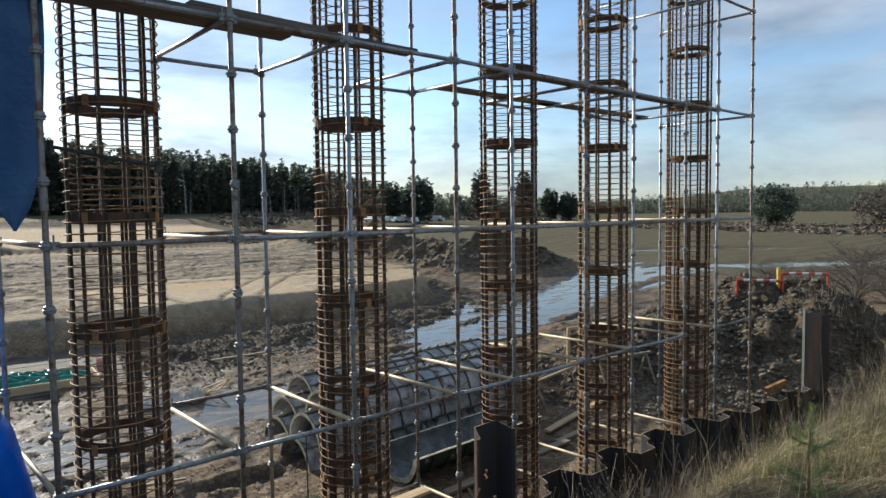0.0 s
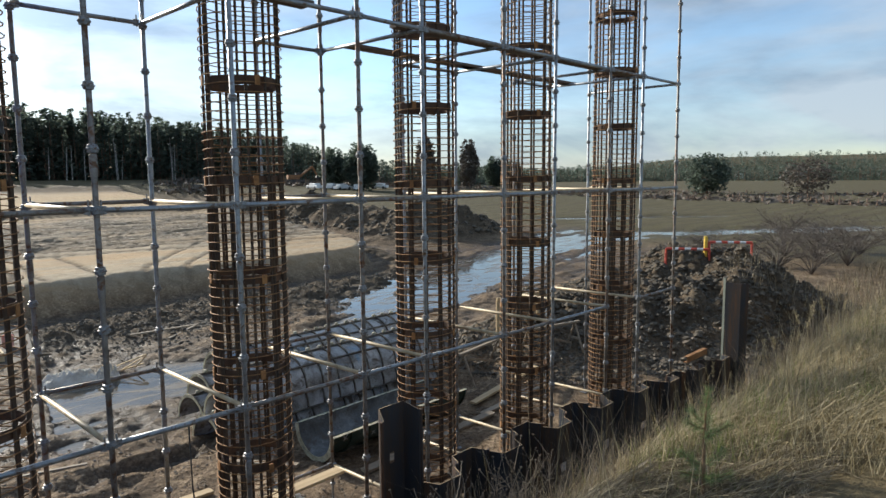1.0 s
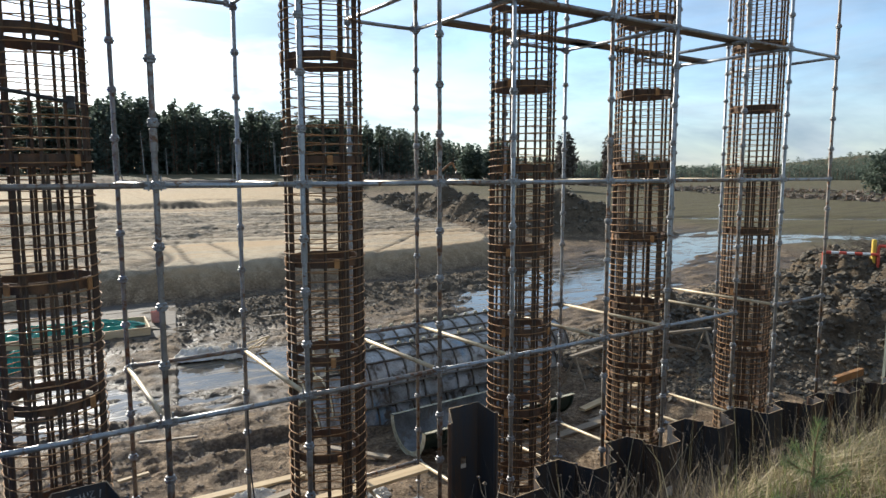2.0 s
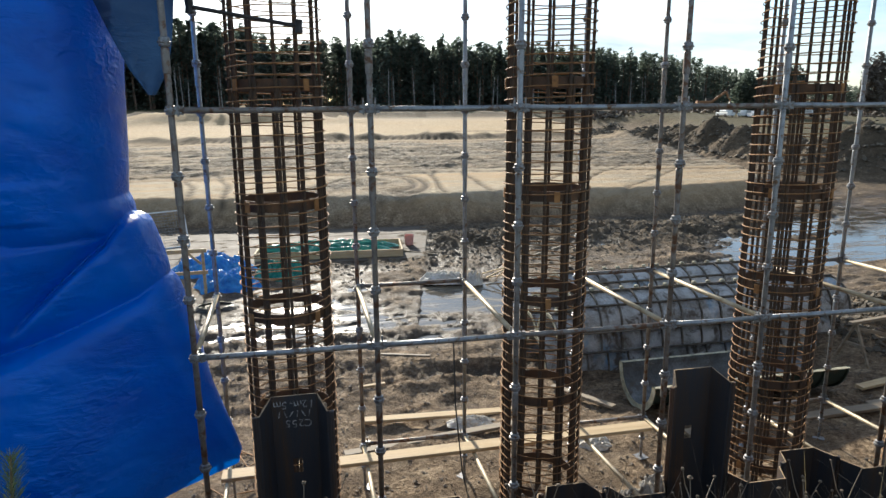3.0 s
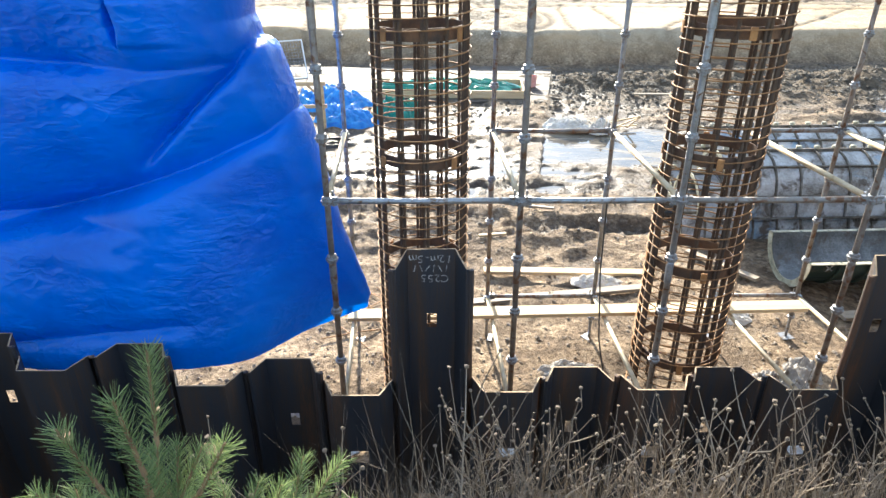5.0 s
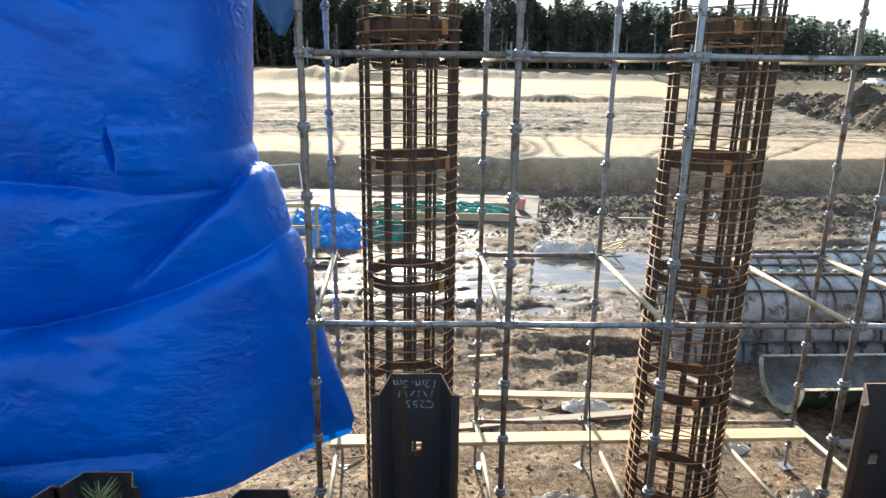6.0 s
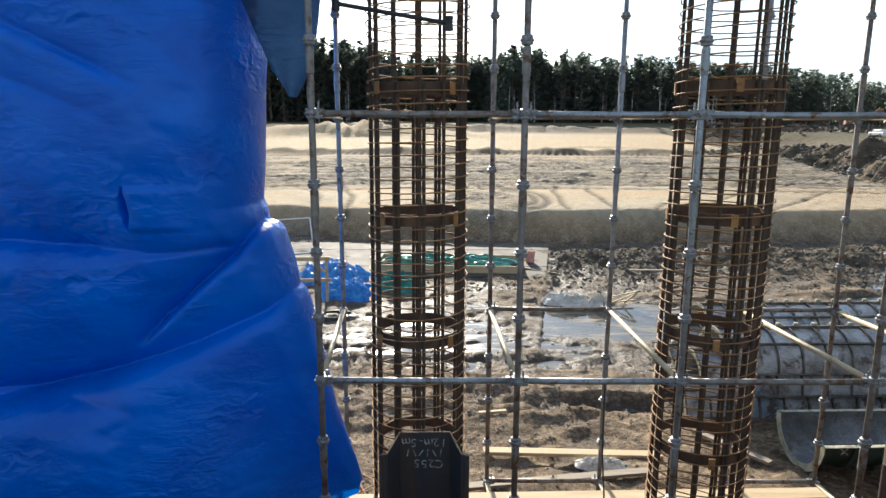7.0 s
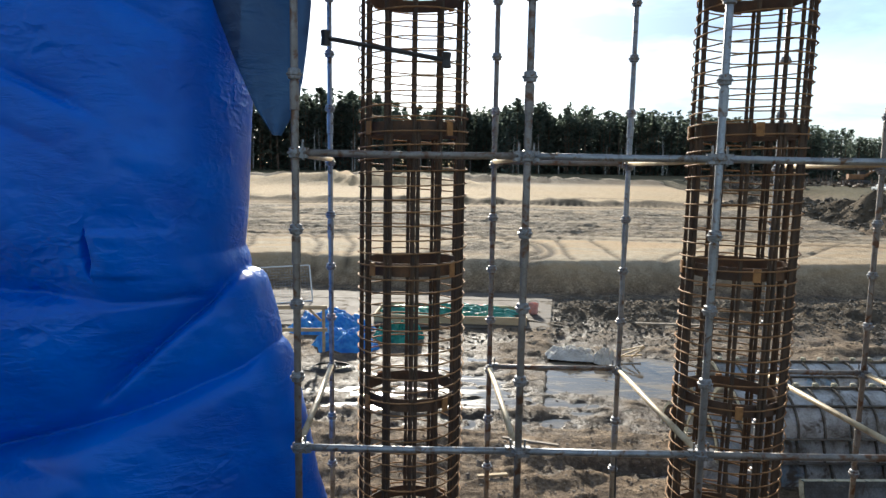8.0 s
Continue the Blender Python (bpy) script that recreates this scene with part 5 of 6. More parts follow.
# ---------------------------------------------------------------- clods of soil, straw and stones
def scatter_lumps(name, spots, mat, label, flat=0.7):
    """Uneven lumps, each a jittered eight-sided stone, in one mesh."""
    V, F = [], []
    base = [(0, 0, 1), (0.8, 0.1, 0.5), (-0.1, 0.85, 0.45), (-0.8, -0.1, 0.5), (0.1, -0.8, 0.5), (0.75, -0.7, -0.3), (0.7, 0.75, -0.3), (-0.75, 0.7, -0.3), (-0.7, -0.75, -0.3)]
    fs = [(0, 1, 2), (0, 2, 3), (0, 3, 4), (0, 4, 1), (1, 6, 2), (2, 7, 3), (3, 8, 4), (4, 5, 1), (1, 5, 6), (2, 6, 7), (3, 7, 8), (4, 8, 5)]
    r_ = random.Random(21)
    for x, y, z, s in spots:
        o = len(V)
        w = r_.uniform(0, 6.28)
        c, n = math.cos(w), math.sin(w)
        ex, ey = r_.uniform(0.7, 1.5), r_.uniform(0.7, 1.3)
        for a, b, h in base:
            a, b, h = a * ex + r_.uniform(-0.25, 0.25), b * ey + r_.uniform(-0.25, 0.25), h * flat + r_.uniform(-0.2, 0.2)
            V.append((x + s * (a * c - b * n), y + s * (a * n + b * c), z + s * h))
        F += [tuple(o + i for i in f) for f in fs]
    m = Mesh()
    m.v, m.f, m.m = V, F, [0] * len(F)
    return tagged(new(name, m.data(name, mat)), label, "soil", kind="stuff")


SOIL = surf("loose_clod_soil", [(0.34, (0.03, 0.025, 0.018)), (0.5, (0.085, 0.07, 0.049)), (0.66, (0.20, 0.165, 0.12))], 2.5, 30, (0.8, 0.98), 0, 0.6, 0.02)
PALE_SOIL = surf("pale_clod_soil", [(0.3, (0.09, 0.07, 0.05)), (0.5, (0.17, 0.135, 0.098)), (0.72, (0.29, 0.235, 0.175))], 2.5, 30, (0.8, 0.98), 0, 0.6, 0.02)
SLAB = surf("dirty_slab_concrete", [(0.36, (0.035, 0.027, 0.019)), (0.5, (0.075, 0.058, 0.042)), (0.64, (0.135, 0.108, 0.08))], 1.6, 40, (0.75, 0.95), 0, 0.5, 0.02, speck=[((0.06, 0.045, 0.032), 0.42, 1.4)])
r2 = np.random.default_rng(5)
sx, sy = r2.uniform(11, 30, 42000), r2.uniform(-0.4, 11, 42000)
base_z = height(sx, sy)
keep = base_z > -0.68
spots = [(x, y, z, s) for x, y, z, s in zip(sx[keep], sy[keep], base_z[keep], 0.024 + 0.085 * r2.random(keep.sum()) ** 3.5)]
scatter_lumps("soil_clods", spots, SOIL, "dark clods on the spoil heap")
scatter_lumps("soil_clods", spots[1::8], PALE_SOIL, "paler lumps of clay on the spoil heap")
sx = r2.uniform(-7, 22, 30000)
sy = plateau_front(sx) - 3.4 + r2.normal(0, 2.1, 30000)
base_z = height(sx, sy)
scatter_lumps("mud_clods", [q for q in zip(sx, sy, base_z, 0.013 + 0.058 * r2.random(30000) ** 4) if q[1] < plateau_front(q[0]) - 0.3 and not (q[0] < edge_line(q[1]) + 0.1 and 14.6 < q[1] < 20.5)], SOIL, "wet dark clods along the foot of the sand fill")
sx, sy = r2.uniform(-5, 14, 24000), r2.uniform(0.0, 9.5, 24000)
scatter_lumps("mud_crumbs", list(zip(sx, sy, height(sx, sy), 0.006 + 0.024 * r2.random(24000) ** 4)), PALE_SOIL, "small crumbs of soil on the site floor")
sx, sy = r2.uniform(28, 46, 14000), r2.uniform(25, 68, 14000)
base_z = height(sx, sy)
scatter_lumps("soil_clods", [(x, y, z, s) for x, y, z, s in zip(sx, sy, base_z, 0.05 + 0.20 * r2.random(14000) ** 4) if z > -0.3 and clodding(np.array([x]), np.array([y]))[0] > 0.35], SOIL, "dark clods on the far spoil heaps")


# ---------------------------------------------------------------- plants on the bank
def blades(n, xr, yr, length, width, bend, seed, dens=None):
    """Curved blades standing on the ground: arrays of vertices and quads."""
    g = np.random.default_rng(seed)
    x, y = g.uniform(*xr, n), g.uniform(*yr, n)
    if dens is not None:
        k = g.random(n) < dens(x, y)
        x, y = x[k], y[k]
    n = len(x)
    z = height(x, y) - 0.01
    L = g.uniform(*length, n) * (0.6 + 0.8 * g.random(n) ** 2)
    a, b = g.uniform(0, 2 * np.pi, n), g.uniform(*bend, n)
    d = np.stack([np.cos(a), np.sin(a)], 1)
    s = np.stack([-np.sin(a), np.cos(a)], 1) * g.uniform(*width, n)[:, None]
    V = np.zeros((n, 6, 3))
    for k, f in enumerate((0.0, 0.55, 1.0)):
        out = (b * f**1.6 * L)[:, None] * d
        up = L * f * np.sqrt(np.clip(1 - (b * f**0.8) ** 2 * 0.9, 0.03, 1))
        w = s * (1 - 0.85 * f)
        V[:, 2 * k, :2] = np.stack([x, y], 1) + out - w
        V[:, 2 * k + 1, :2] = np.stack([x, y], 1) + out + w
        V[:, 2 * k, 2] = V[:, 2 * k + 1, 2] = z + up
    o = np.arange(n)[:, None] * 6
    F = np.concatenate([o + [0, 1, 3, 2], o + [2, 3, 5, 4]])
    return V.reshape(-1, 3), F


def straws(n, xr, yr, length, width, lift, seed, dens=None):
    """Straws lying crosswise on the ground, their ends a little above it."""
    g = np.random.default_rng(seed)
    x, y = g.uniform(*xr, n), g.uniform(*yr, n)
    if dens is not None:
        k = g.random(n) < dens(x, y)
        x, y = x[k], y[k]
    n = len(x)
    L, a = g.uniform(*length, n), g.uniform(0, 2 * np.pi, n)
    V = np.zeros((n, 6, 3))
    h0, h1, w = g.uniform(0, 0.4, n) * lift, g.random(n) ** 1.5 * lift, g.uniform(*width, n)
    bow = g.uniform(-0.10, 0.10, n) * L
    for k, f in enumerate((-0.5, 0.0, 0.5)):
        px_, py_ = x + L * f * np.cos(a) - bow * (1 - 4 * f * f) * np.sin(a), y + L * f * np.sin(a) + bow * (1 - 4 * f * f) * np.cos(a)
        pz_ = height(px_, py_) + h0 + (h1 - h0) * (f + 0.5) + 0.012
        for q, sg in ((0, -1), (1, 1)):
            V[:, 2 * k + q] = np.stack([px_ - sg * w * np.sin(a), py_ + sg * w * np.cos(a), pz_ + sg * w * 0.5], 1)
    o = np.arange(n)[:, None] * 6
    return V.reshape(-1, 3), np.concatenate([o + [0, 1, 3, 2], o + [2, 3, 5, 4]])


def grass(name, V, F, mat, label):
    me = bpy.data.meshes.new(name)
    me.from_pydata(V.tolist(), [], F.tolist())
    me.materials.append(mat)
    return tagged(new(name, me), label, "grass", kind="stuff")


def right_side(x, y):
    return np.clip(0.25 + step(1.5, 5, x), 0, 1)


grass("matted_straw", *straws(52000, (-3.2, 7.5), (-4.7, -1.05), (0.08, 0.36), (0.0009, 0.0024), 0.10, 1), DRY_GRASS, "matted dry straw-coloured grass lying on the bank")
grass("matted_straw", *straws(5000, (-3.2, 7.5), (-4.6, -1.3), (0.20, 0.55), (0.0012, 0.0026), 0.20, 41), SUNLIT_GRASS, "long pale straws lying over the matted grass")
grass("matted_straw", *straws(26000, (5.0, 14), (-5.2, -1.9), (0.12, 0.50), (0.0012, 0.0032), 0.26, 42), SUNLIT_GRASS, "tangled dry straw on the far bank")
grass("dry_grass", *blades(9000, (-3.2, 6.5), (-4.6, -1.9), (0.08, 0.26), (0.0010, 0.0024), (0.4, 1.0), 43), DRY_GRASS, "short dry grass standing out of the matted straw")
grass("dry_grass", *blades(13000, (4.5, 9.5), (-5.2, -2.1), (0.10, 0.40), (0.0016, 0.0042), (0.2, 1.0), 2), SUNLIT_GRASS, "short matted dry grass on the bank")
grass("dry_grass", *blades(20000, (9.0, 19), (-5.2, -1.9), (0.10, 0.48), (0.002, 0.0052), (0.1, 1.0), 22, lambda x, y: np.where((x < 13) & (y > -2.2), 0.25, 1.0)), SUNLIT_GRASS, "tall dry grass on the bank")
grass("green_grass", *blades(14000, (-3, 13), (-4.6, -1.3), (0.05, 0.16), (0.0015, 0.003), (0.2, 0.8), 3, lambda x, y: np.clip(value_noise(x * 0.9, y * 1.3, 7) * 1.6, 0, 1)), GREEN_GRASS, "patches of short green grass in the straw")
grass("green_grass", *blades(24000, (4.5, 17), (-5.0, -2.0), (0.10, 0.32), (0.002, 0.0045), (0.2, 0.95), 23, lambda x, y: np.clip(0.35 + value_noise(x * 0.8, y * 1.1, 9) * 1.6, 0, 1)), GREEN_GRASS, "green grass among the dry stems of the bank")
grass("tall_grass", *blades(520, (3.2, 14), (-4.4, -1.9), (0.6, 1.05), (0.002, 0.0038), (0.1, 0.6), 4, right_side), SUNLIT_GRASS, "tall pale grass stems swaying on the bank")
grass("dead_stems", *blades(5200, (0.3, 5.6), (-3.1, -1.25), (0.25, 0.75), (0.0012, 0.0022), (0.15, 0.85), 8), WEED, "thin dead brown stems leaning every way on the bank")
grass("dead_stems", *blades(1800, (5.2, 13.5), (-4.4, -1.6), (0.4, 0.9), (0.0014, 0.0026), (0.1, 0.7), 9), WEED, "thin dead brown stems along the sheet piles")
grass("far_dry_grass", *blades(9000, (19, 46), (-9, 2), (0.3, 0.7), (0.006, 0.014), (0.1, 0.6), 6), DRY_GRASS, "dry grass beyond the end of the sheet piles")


def plume(at, h, seed):
    """A reed stem with a feathery pale seed plume that nods to one side."""
    g = random.Random(seed)
    e = thing("reed_plume", "dry reed stem with a pale feathery plume", "reed", at, "reeds on the bank", turn=g.uniform(0, 360))
    bendx = g.uniform(0.08, 0.22) * h
    pts_ = [Vector((bendx * f**2, 0, h * f)) for f in (0, 0.3, 0.6, 0.85, 1.0)]
    part("stem", Mesh().tube(pts_, [0.004, 0.0035, 0.003, 0.002, 0.001], 4), WEED, e)
    tuft = Mesh()
    for k in range(90):
        f = g.uniform(0.78, 1.0)
        p = Vector((bendx * f**2, 0, h * f))
        q = p + Vector((g.uniform(-0.03, 0.05), g.uniform(-0.035, 0.035), g.uniform(0.0, 0.05)))
        t_ = Vector((g.uniform(-1, 1), g.uniform(-1, 1), 0)).normalized() * 0.003
        tuft.add([p - t_, p + t_, q + t_, q - t_], [(0, 1, 2, 3)])
    part("plume", tuft, SUNLIT_GRASS, e, "pale feathery plume")
    return e


g4 = random.Random(77)
for k in range(16):
    x, y = g4.uniform(8.5, 14.0), g4.uniform(-3.2, -1.9)
    plume((x, y, floor_z(x, y) - 0.02), g4.uniform(0.7, 1.1), 300 + k)


def seed_head(p, r, g):
    k = [g.uniform(0.8, 1.2) for _ in range(6)]
    return Mesh().lathe([(0.25 * r, -r * k[0]), (0.9 * r * k[1], -0.5 * r), (1.15 * r * k[2], 0.1 * r), (0.75 * r * k[3], 0.35 * r), (0.95 * r * k[4], 0.75 * r), (0.3 * r, 1.0 * r * k[5])], tuple(p), 7)


def weed(at, h, seed, heads=5):
    """A dead stalk with branching stems and round seed heads."""
    g = random.Random(seed)
    lx, ly = g.uniform(-0.32, 0.32), g.uniform(-0.25, 0.2)
    e = thing("dead_weed", "dead brown weed stalk with dry round seed heads", "weed", at, "dead weeds on the bank")

    def point(f):
        return Vector((lx * h * f**1.5 + 0.012 * math.sin(7 * f + seed), ly * h * f**1.5, h * f))

    s = part("stalk", Mesh().tube([point(k / 6) for k in range(7)], [0.0042 - 0.0028 * k / 6 for k in range(7)], 4), WEED, e)
    part("seed_head", seed_head(point(1), g.uniform(0.0052, 0.0085), g), SEED, s)
    for _ in range(heads):
        f = g.uniform(0.4, 0.9)
        p = point(f)
        q = p + Vector((g.uniform(-0.16, 0.16), g.uniform(-0.12, 0.12), g.uniform(0.08, 0.26))) * (h / 0.7)
        s = part("stem", Mesh().tube([p, p.lerp(q, 0.5) + Vector((g.uniform(-0.02, 0.02), 0, -0.012)), q], [0.0026, 0.002, 0.0014], 4), WEED, e)
        part("seed_head", seed_head(q, g.uniform(0.004, 0.0072), g), SEED, s)
    return e


g3 = random.Random(17)
kits = [weed((0, 0, 0), 0.62, s, 2 + s % 4) for s in range(9)]
used = 0
for k in range(300):
    x = g3.uniform(0.15, 4.9) if k < 235 else g3.uniform(4.9, 12.5)
    y = g3.gauss(-1.95, 0.42) if k < 235 else g3.uniform(-2.8, -1.3)
    y = min(max(y, -3.0), -1.2)
    if x < 0.9 and k % 3:
        continue
    s = g3.uniform(0.75, 1.5)
    m = pose(x, y, floor_z(x, y) - 0.02, g3.uniform(-12, 12), g3.uniform(-16, 16), g3.uniform(0, 360)) @ Matrix.Diagonal((s, s, s, 1))
    if used < len(kits):
        kits[used].matrix_basis = m
    else:
        src = kits[k % len(kits)]
        c = copy_thing(src, pose(0, 0, 0))
        c.matrix_basis = m
    used += 1


def shoot(m_tw, m_nd, a, b, g, thick=0.006, needle=0.05, per=170, spread=0.95):
    """A twig from a to b, set all round with needles that lean forward."""
    a, b = Vector(a), Vector(b)
    d = (b - a).normalized()
    side = d.orthogonal().normalized()
    m_tw.tube([a, a.lerp(b, 0.5), b], [thick, thick * 0.75, thick * 0.5], 5)
    n = int(per * (b - a).length / 0.25)
    for k in range(n):
        f = 0.12 + 0.9 * k / n
        w = 2.39996 * k + g.uniform(-0.3, 0.3)
        out = (Matrix.Rotation(w, 3, d) @ side)
        lean_ = g.uniform(0.5, spread)
        way = (d * (1.15 - lean_ * 0.6) + out * lean_).normalized()
        L = needle * g.uniform(0.75, 1.25) * (1.0 if f < 0.9 else 0.8)
        p = a + (b - a) * min(f, 1.0) + out * thick * 0.6
        q = p + way * L + Vector((0, 0, -0.08 * L))
        t = way.cross(Vector((g.uniform(-1, 1), g.uniform(-1, 1), g.uniform(-1, 1)))).normalized() * 0.0011
        m_nd.add([p - t, p + t, q + t * 0.4, q - t * 0.4], [(0, 1, 2, 3)])


def pine_sapling(at, h, seed, whorls, turn=0.0, per=330, needle=0.046):
    """whorls: height on the trunk (part of h), shoots, reach, rise for each metre of reach."""
    g = random.Random(seed)
    e = thing("pine_sapling", "young green pine sapling with long needles on the bank", "pine sapling", at, "pine saplings", turn=turn)
    part("trunk", Mesh().tube([(0, 0, -0.05), (0.01, 0, h * 0.5), (0, 0.01, h * 0.8)], [0.014, 0.011, 0.008], 7), TWIG, e)
    tips = [((0, 0.01, h * 0.66), (0.004, 0.006, h * 0.83)), ((0.004, 0.006, h * 0.83), (-0.012, 0.0, h))]
    for z, n, L, up in whorls:
        ph = radians(186) if n == 4 else g.uniform(0, 6.28)
        for k in range(n):
            w = ph + 2 * math.pi * k / n + g.uniform(-0.25, 0.25)
            l = L * g.uniform(0.85, 1.12)
            zz = (z + g.uniform(-0.07, 0.05)) * h
            rise_ = up * g.uniform(0.75, 1.35)
            a = (0, 0, zz)
            mid = (0.6 * l * math.cos(w), 0.6 * l * math.sin(w), zz + 0.42 * rise_ * l)
            b = (l * math.cos(w), l * math.sin(w), zz + rise_ * l)
            tips += [(a, mid), (mid, b)]
            if L > 0.2:
                for s in (-0.7, 0.7):
                    c = (mid[0] + 0.38 * l * math.cos(w + s), mid[1] + 0.38 * l * math.sin(w + s), mid[2] + 0.55 * up * l)
                    tips.append((mid, c))
    for a, b in tips:
        tw_, nd = Mesh(), Mesh()
        shoot(tw_, nd, a, b, g, 0.0055, needle, per, 0.8)
        o = part("twig", tw_, TWIG, e)
        part("needle_tuft", nd, NEEDLE, o)
    return e


PX, PY = 0.325, -3.76
pz = floor_z(PX, PY)
pine_sapling((PX, PY, pz), 2.99 - pz, 31, [(0.70, 4, 0.165, 1.55), (0.50, 5, 0.25, 0.80), (0.34, 7, 0.38, 0.45), (0.16, 7, 0.46, 0.3)], 0, 300, 0.044)
pz = floor_z(3.95, -4.05)
pine_sapling((3.95, -4.05, pz), 2.68 - pz, 33, [(0.62, 5, 0.13, 0.55), (0.24, 6, 0.19, 0.35)], 85, 230, 0.058)
for x, y, h, s in ((-1.4, -3.1, 0.75, 36), (1.75, -2.45, 0.2, 37)):
    pine_sapling((x, y, floor_z(x, y)), h, s, [(0.68, 5, 0.17 * h, 1.3), (0.42, 6, 0.30 * h, 0.8), (0.18, 6, 0.38 * h, 0.4)], 10 * s, per=220, needle=0.03 + 0.018 * min(h, 0.8))


# ---------------------------------------------------------------- clutter on the site floor
def crumpled(name, at, size, mat, label, seed, lumps=3.0, rough_=0.22, category="tarpaulin", turn=0.0):
    """A heap of crumpled sheet: a dome pushed in and out by creases, its hem on the ground."""
    m, n = Mesh(), 80
    V = []
    for j in range(n):
        for i in range(n):
            u, w = 2 * i / (n - 1) - 1, 2 * j / (n - 1) - 1
            q = max(abs(u), abs(w))
            r_ = math.hypot(u, w) or 1
            k = q / r_
            px, py = u * k, w * k
            ridge = abs(noise.noise(Vector((px * lumps + seed, py * lumps, 1.3)))) * 1.6 + 0.6 * abs(noise.noise(Vector((px * lumps * 2.6, py * lumps * 2.6 + seed, 4.1)))) + 0.35 * abs(noise.noise(Vector((px * lumps * 5.7 + 3, py * lumps * 5.7 + seed, 2.2))))
            z = (1 - q**3) * (0.40 + 0.85 * ridge**0.6) - 0.04
            out = 1 + 0.25 * noise.noise(Vector((px * 2 + seed, py * 2, 7)))
            V.append((px * size[0] / 2 * out, py * size[1] / 2 * out, max(z, -0.04) * size[2] + rough_ * 0.25 * size[2] * noise.noise(Vector((px * 9, py * 9, seed)))))
    m.add(V, [(j * n + i, j * n + i + 1, (j + 1) * n + i + 1, (j + 1) * n + i) for j in range(n - 1) for i in range(n - 1)])
    o = new(name, m.data(name, mat, True))
    o.matrix_basis = pose(*at, 0, 0, turn)
    return tagged(o, label, category)


G = -0.92
slab = Mesh()
for k in range(4):
    ya, yb = 14.7 + 1.41 * k, 14.7 + 1.41 * (k + 1) - 0.012
    pts = [(-8.3, ya), (float(edge_line(ya)), ya), (float(edge_line(yb)), yb), (-8.3, yb)]
    slab.add([(x, y, z + 0.008 * (k % 2)) for z in (-1.08, -0.845) for x, y in pts], [(3, 2, 1, 0), (4, 5, 6, 7)] + [(i, (i + 1) % 4, 4 + (i + 1) % 4, 4 + i) for i in range(4)])
tagged(new("ground_slab", slab.data("ground_slab", SLAB)), "flat dirty concrete slab beside the mud", "slab", kind="structure")
crumpled("crumpled_tarpaulin", (-2.45, 14.4, G), (2.7, 1.9, 0.50), TARP_BLUE_FAR, "crumpled heap of blue plastic sheet on the mud", 2, 2.0, 0.10)
crumpled("crumpled_tarpaulin", (-1.75, 12.6, G), (1.9, 1.6, 0.42), TARP_BLUE_FAR, "crumpled heap of pale blue plastic sheet on the mud", 5, 2.2, 0.10)
crumpled("crumpled_tarpaulin", (-0.35, 13.4, G), (1.5, 1.3, 0.45), TARP_GREEN, "small crumpled heap of green plastic sheet", 8, 2.4, 0.10)
crumpled("tarpaulin_cover", (1.15, 16.1, G + 0.22), (4.6, 1.5, 0.22), TARP_GREEN, "glossy green plastic sheet spread over a board frame", 11, 5.0, turn=-3)
fr = thing("board_frame", "low frame of pale boards under the green sheet", "wooden frame", (1.15, 16.0, G + 0.08), turn=-3)
part("board", Mesh().box((0, -0.86, 0.12), (4.7, 0.05, 0.24), bev=0.006), WOOD, fr)
part("board", Mesh().box((0, 0.86, 0.12), (4.7, 0.05, 0.24), bev=0.006), WOOD, fr)
part("board", Mesh().box((-2.33, 0, 0.12), (0.05, 1.66, 0.24), bev=0.006), WOOD, fr)
part("board", Mesh().box((2.33, 0, 0.12), (0.05, 1.66, 0.24), bev=0.006), WOOD, fr)

tf = thing("timber_railing", "rough pale timber railing of posts and rails", "railing", (-3.0, 11.9, G), turn=4)
for x in (-1.7, 0.85):
    part("post", Mesh().box((x, 0, 0.60), (0.07, 0.07, 1.28), bev=0.006), WOOD, tf)
part("rail", Mesh().box((-0.4, -0.05, 1.20), (2.7, 0.035, 0.10), bev=0.005), WOOD, tf)
part("rail", Mesh().box((-0.4, -0.05, 0.62), (2.7, 0.035, 0.09), bev=0.005), WOOD, tf)
part("brace", Mesh().box((0.62, -0.02, 1.02), (0.5, 0.03, 0.06), pose(0, 0, 0, 0, 45, 0), bev=0.004), WOOD, tf)

mp_ = thing("mesh_panel", "leaning welded wire mesh panel with a pale frame", "mesh panel", (-4.9, 17.6, G + 0.08), turn=28)
mp_.rotation_euler = (radians(-18), 0, radians(28))
for a, b in (((-1.3, 0, 0.02), (1.3, 0, 0.02)), ((-1.3, 0, 1.3), (1.3, 0, 1.3)), ((-1.3, 0, 0.02), (-1.3, 0, 1.3)), ((1.3, 0, 0.02), (1.3, 0, 1.3))):
    part("frame_bar", Mesh().tube([a, b], 0.025, 6), WHITE_PAINT, mp_)
mesh_w = Mesh()
for k in range(1, 26):
    mesh_w.tube([(-1.3 + 0.1 * k, 0, 0.03), (-1.3 + 0.1 * k, 0, 1.29)], 0.004, 4)
for k in range(1, 13):
    mesh_w.tube([(-1.29, 0, 0.1 * k), (1.29, 0, 0.1 * k)], 0.004, 4)
part("wire_mesh", mesh_w, GALV, mp_)

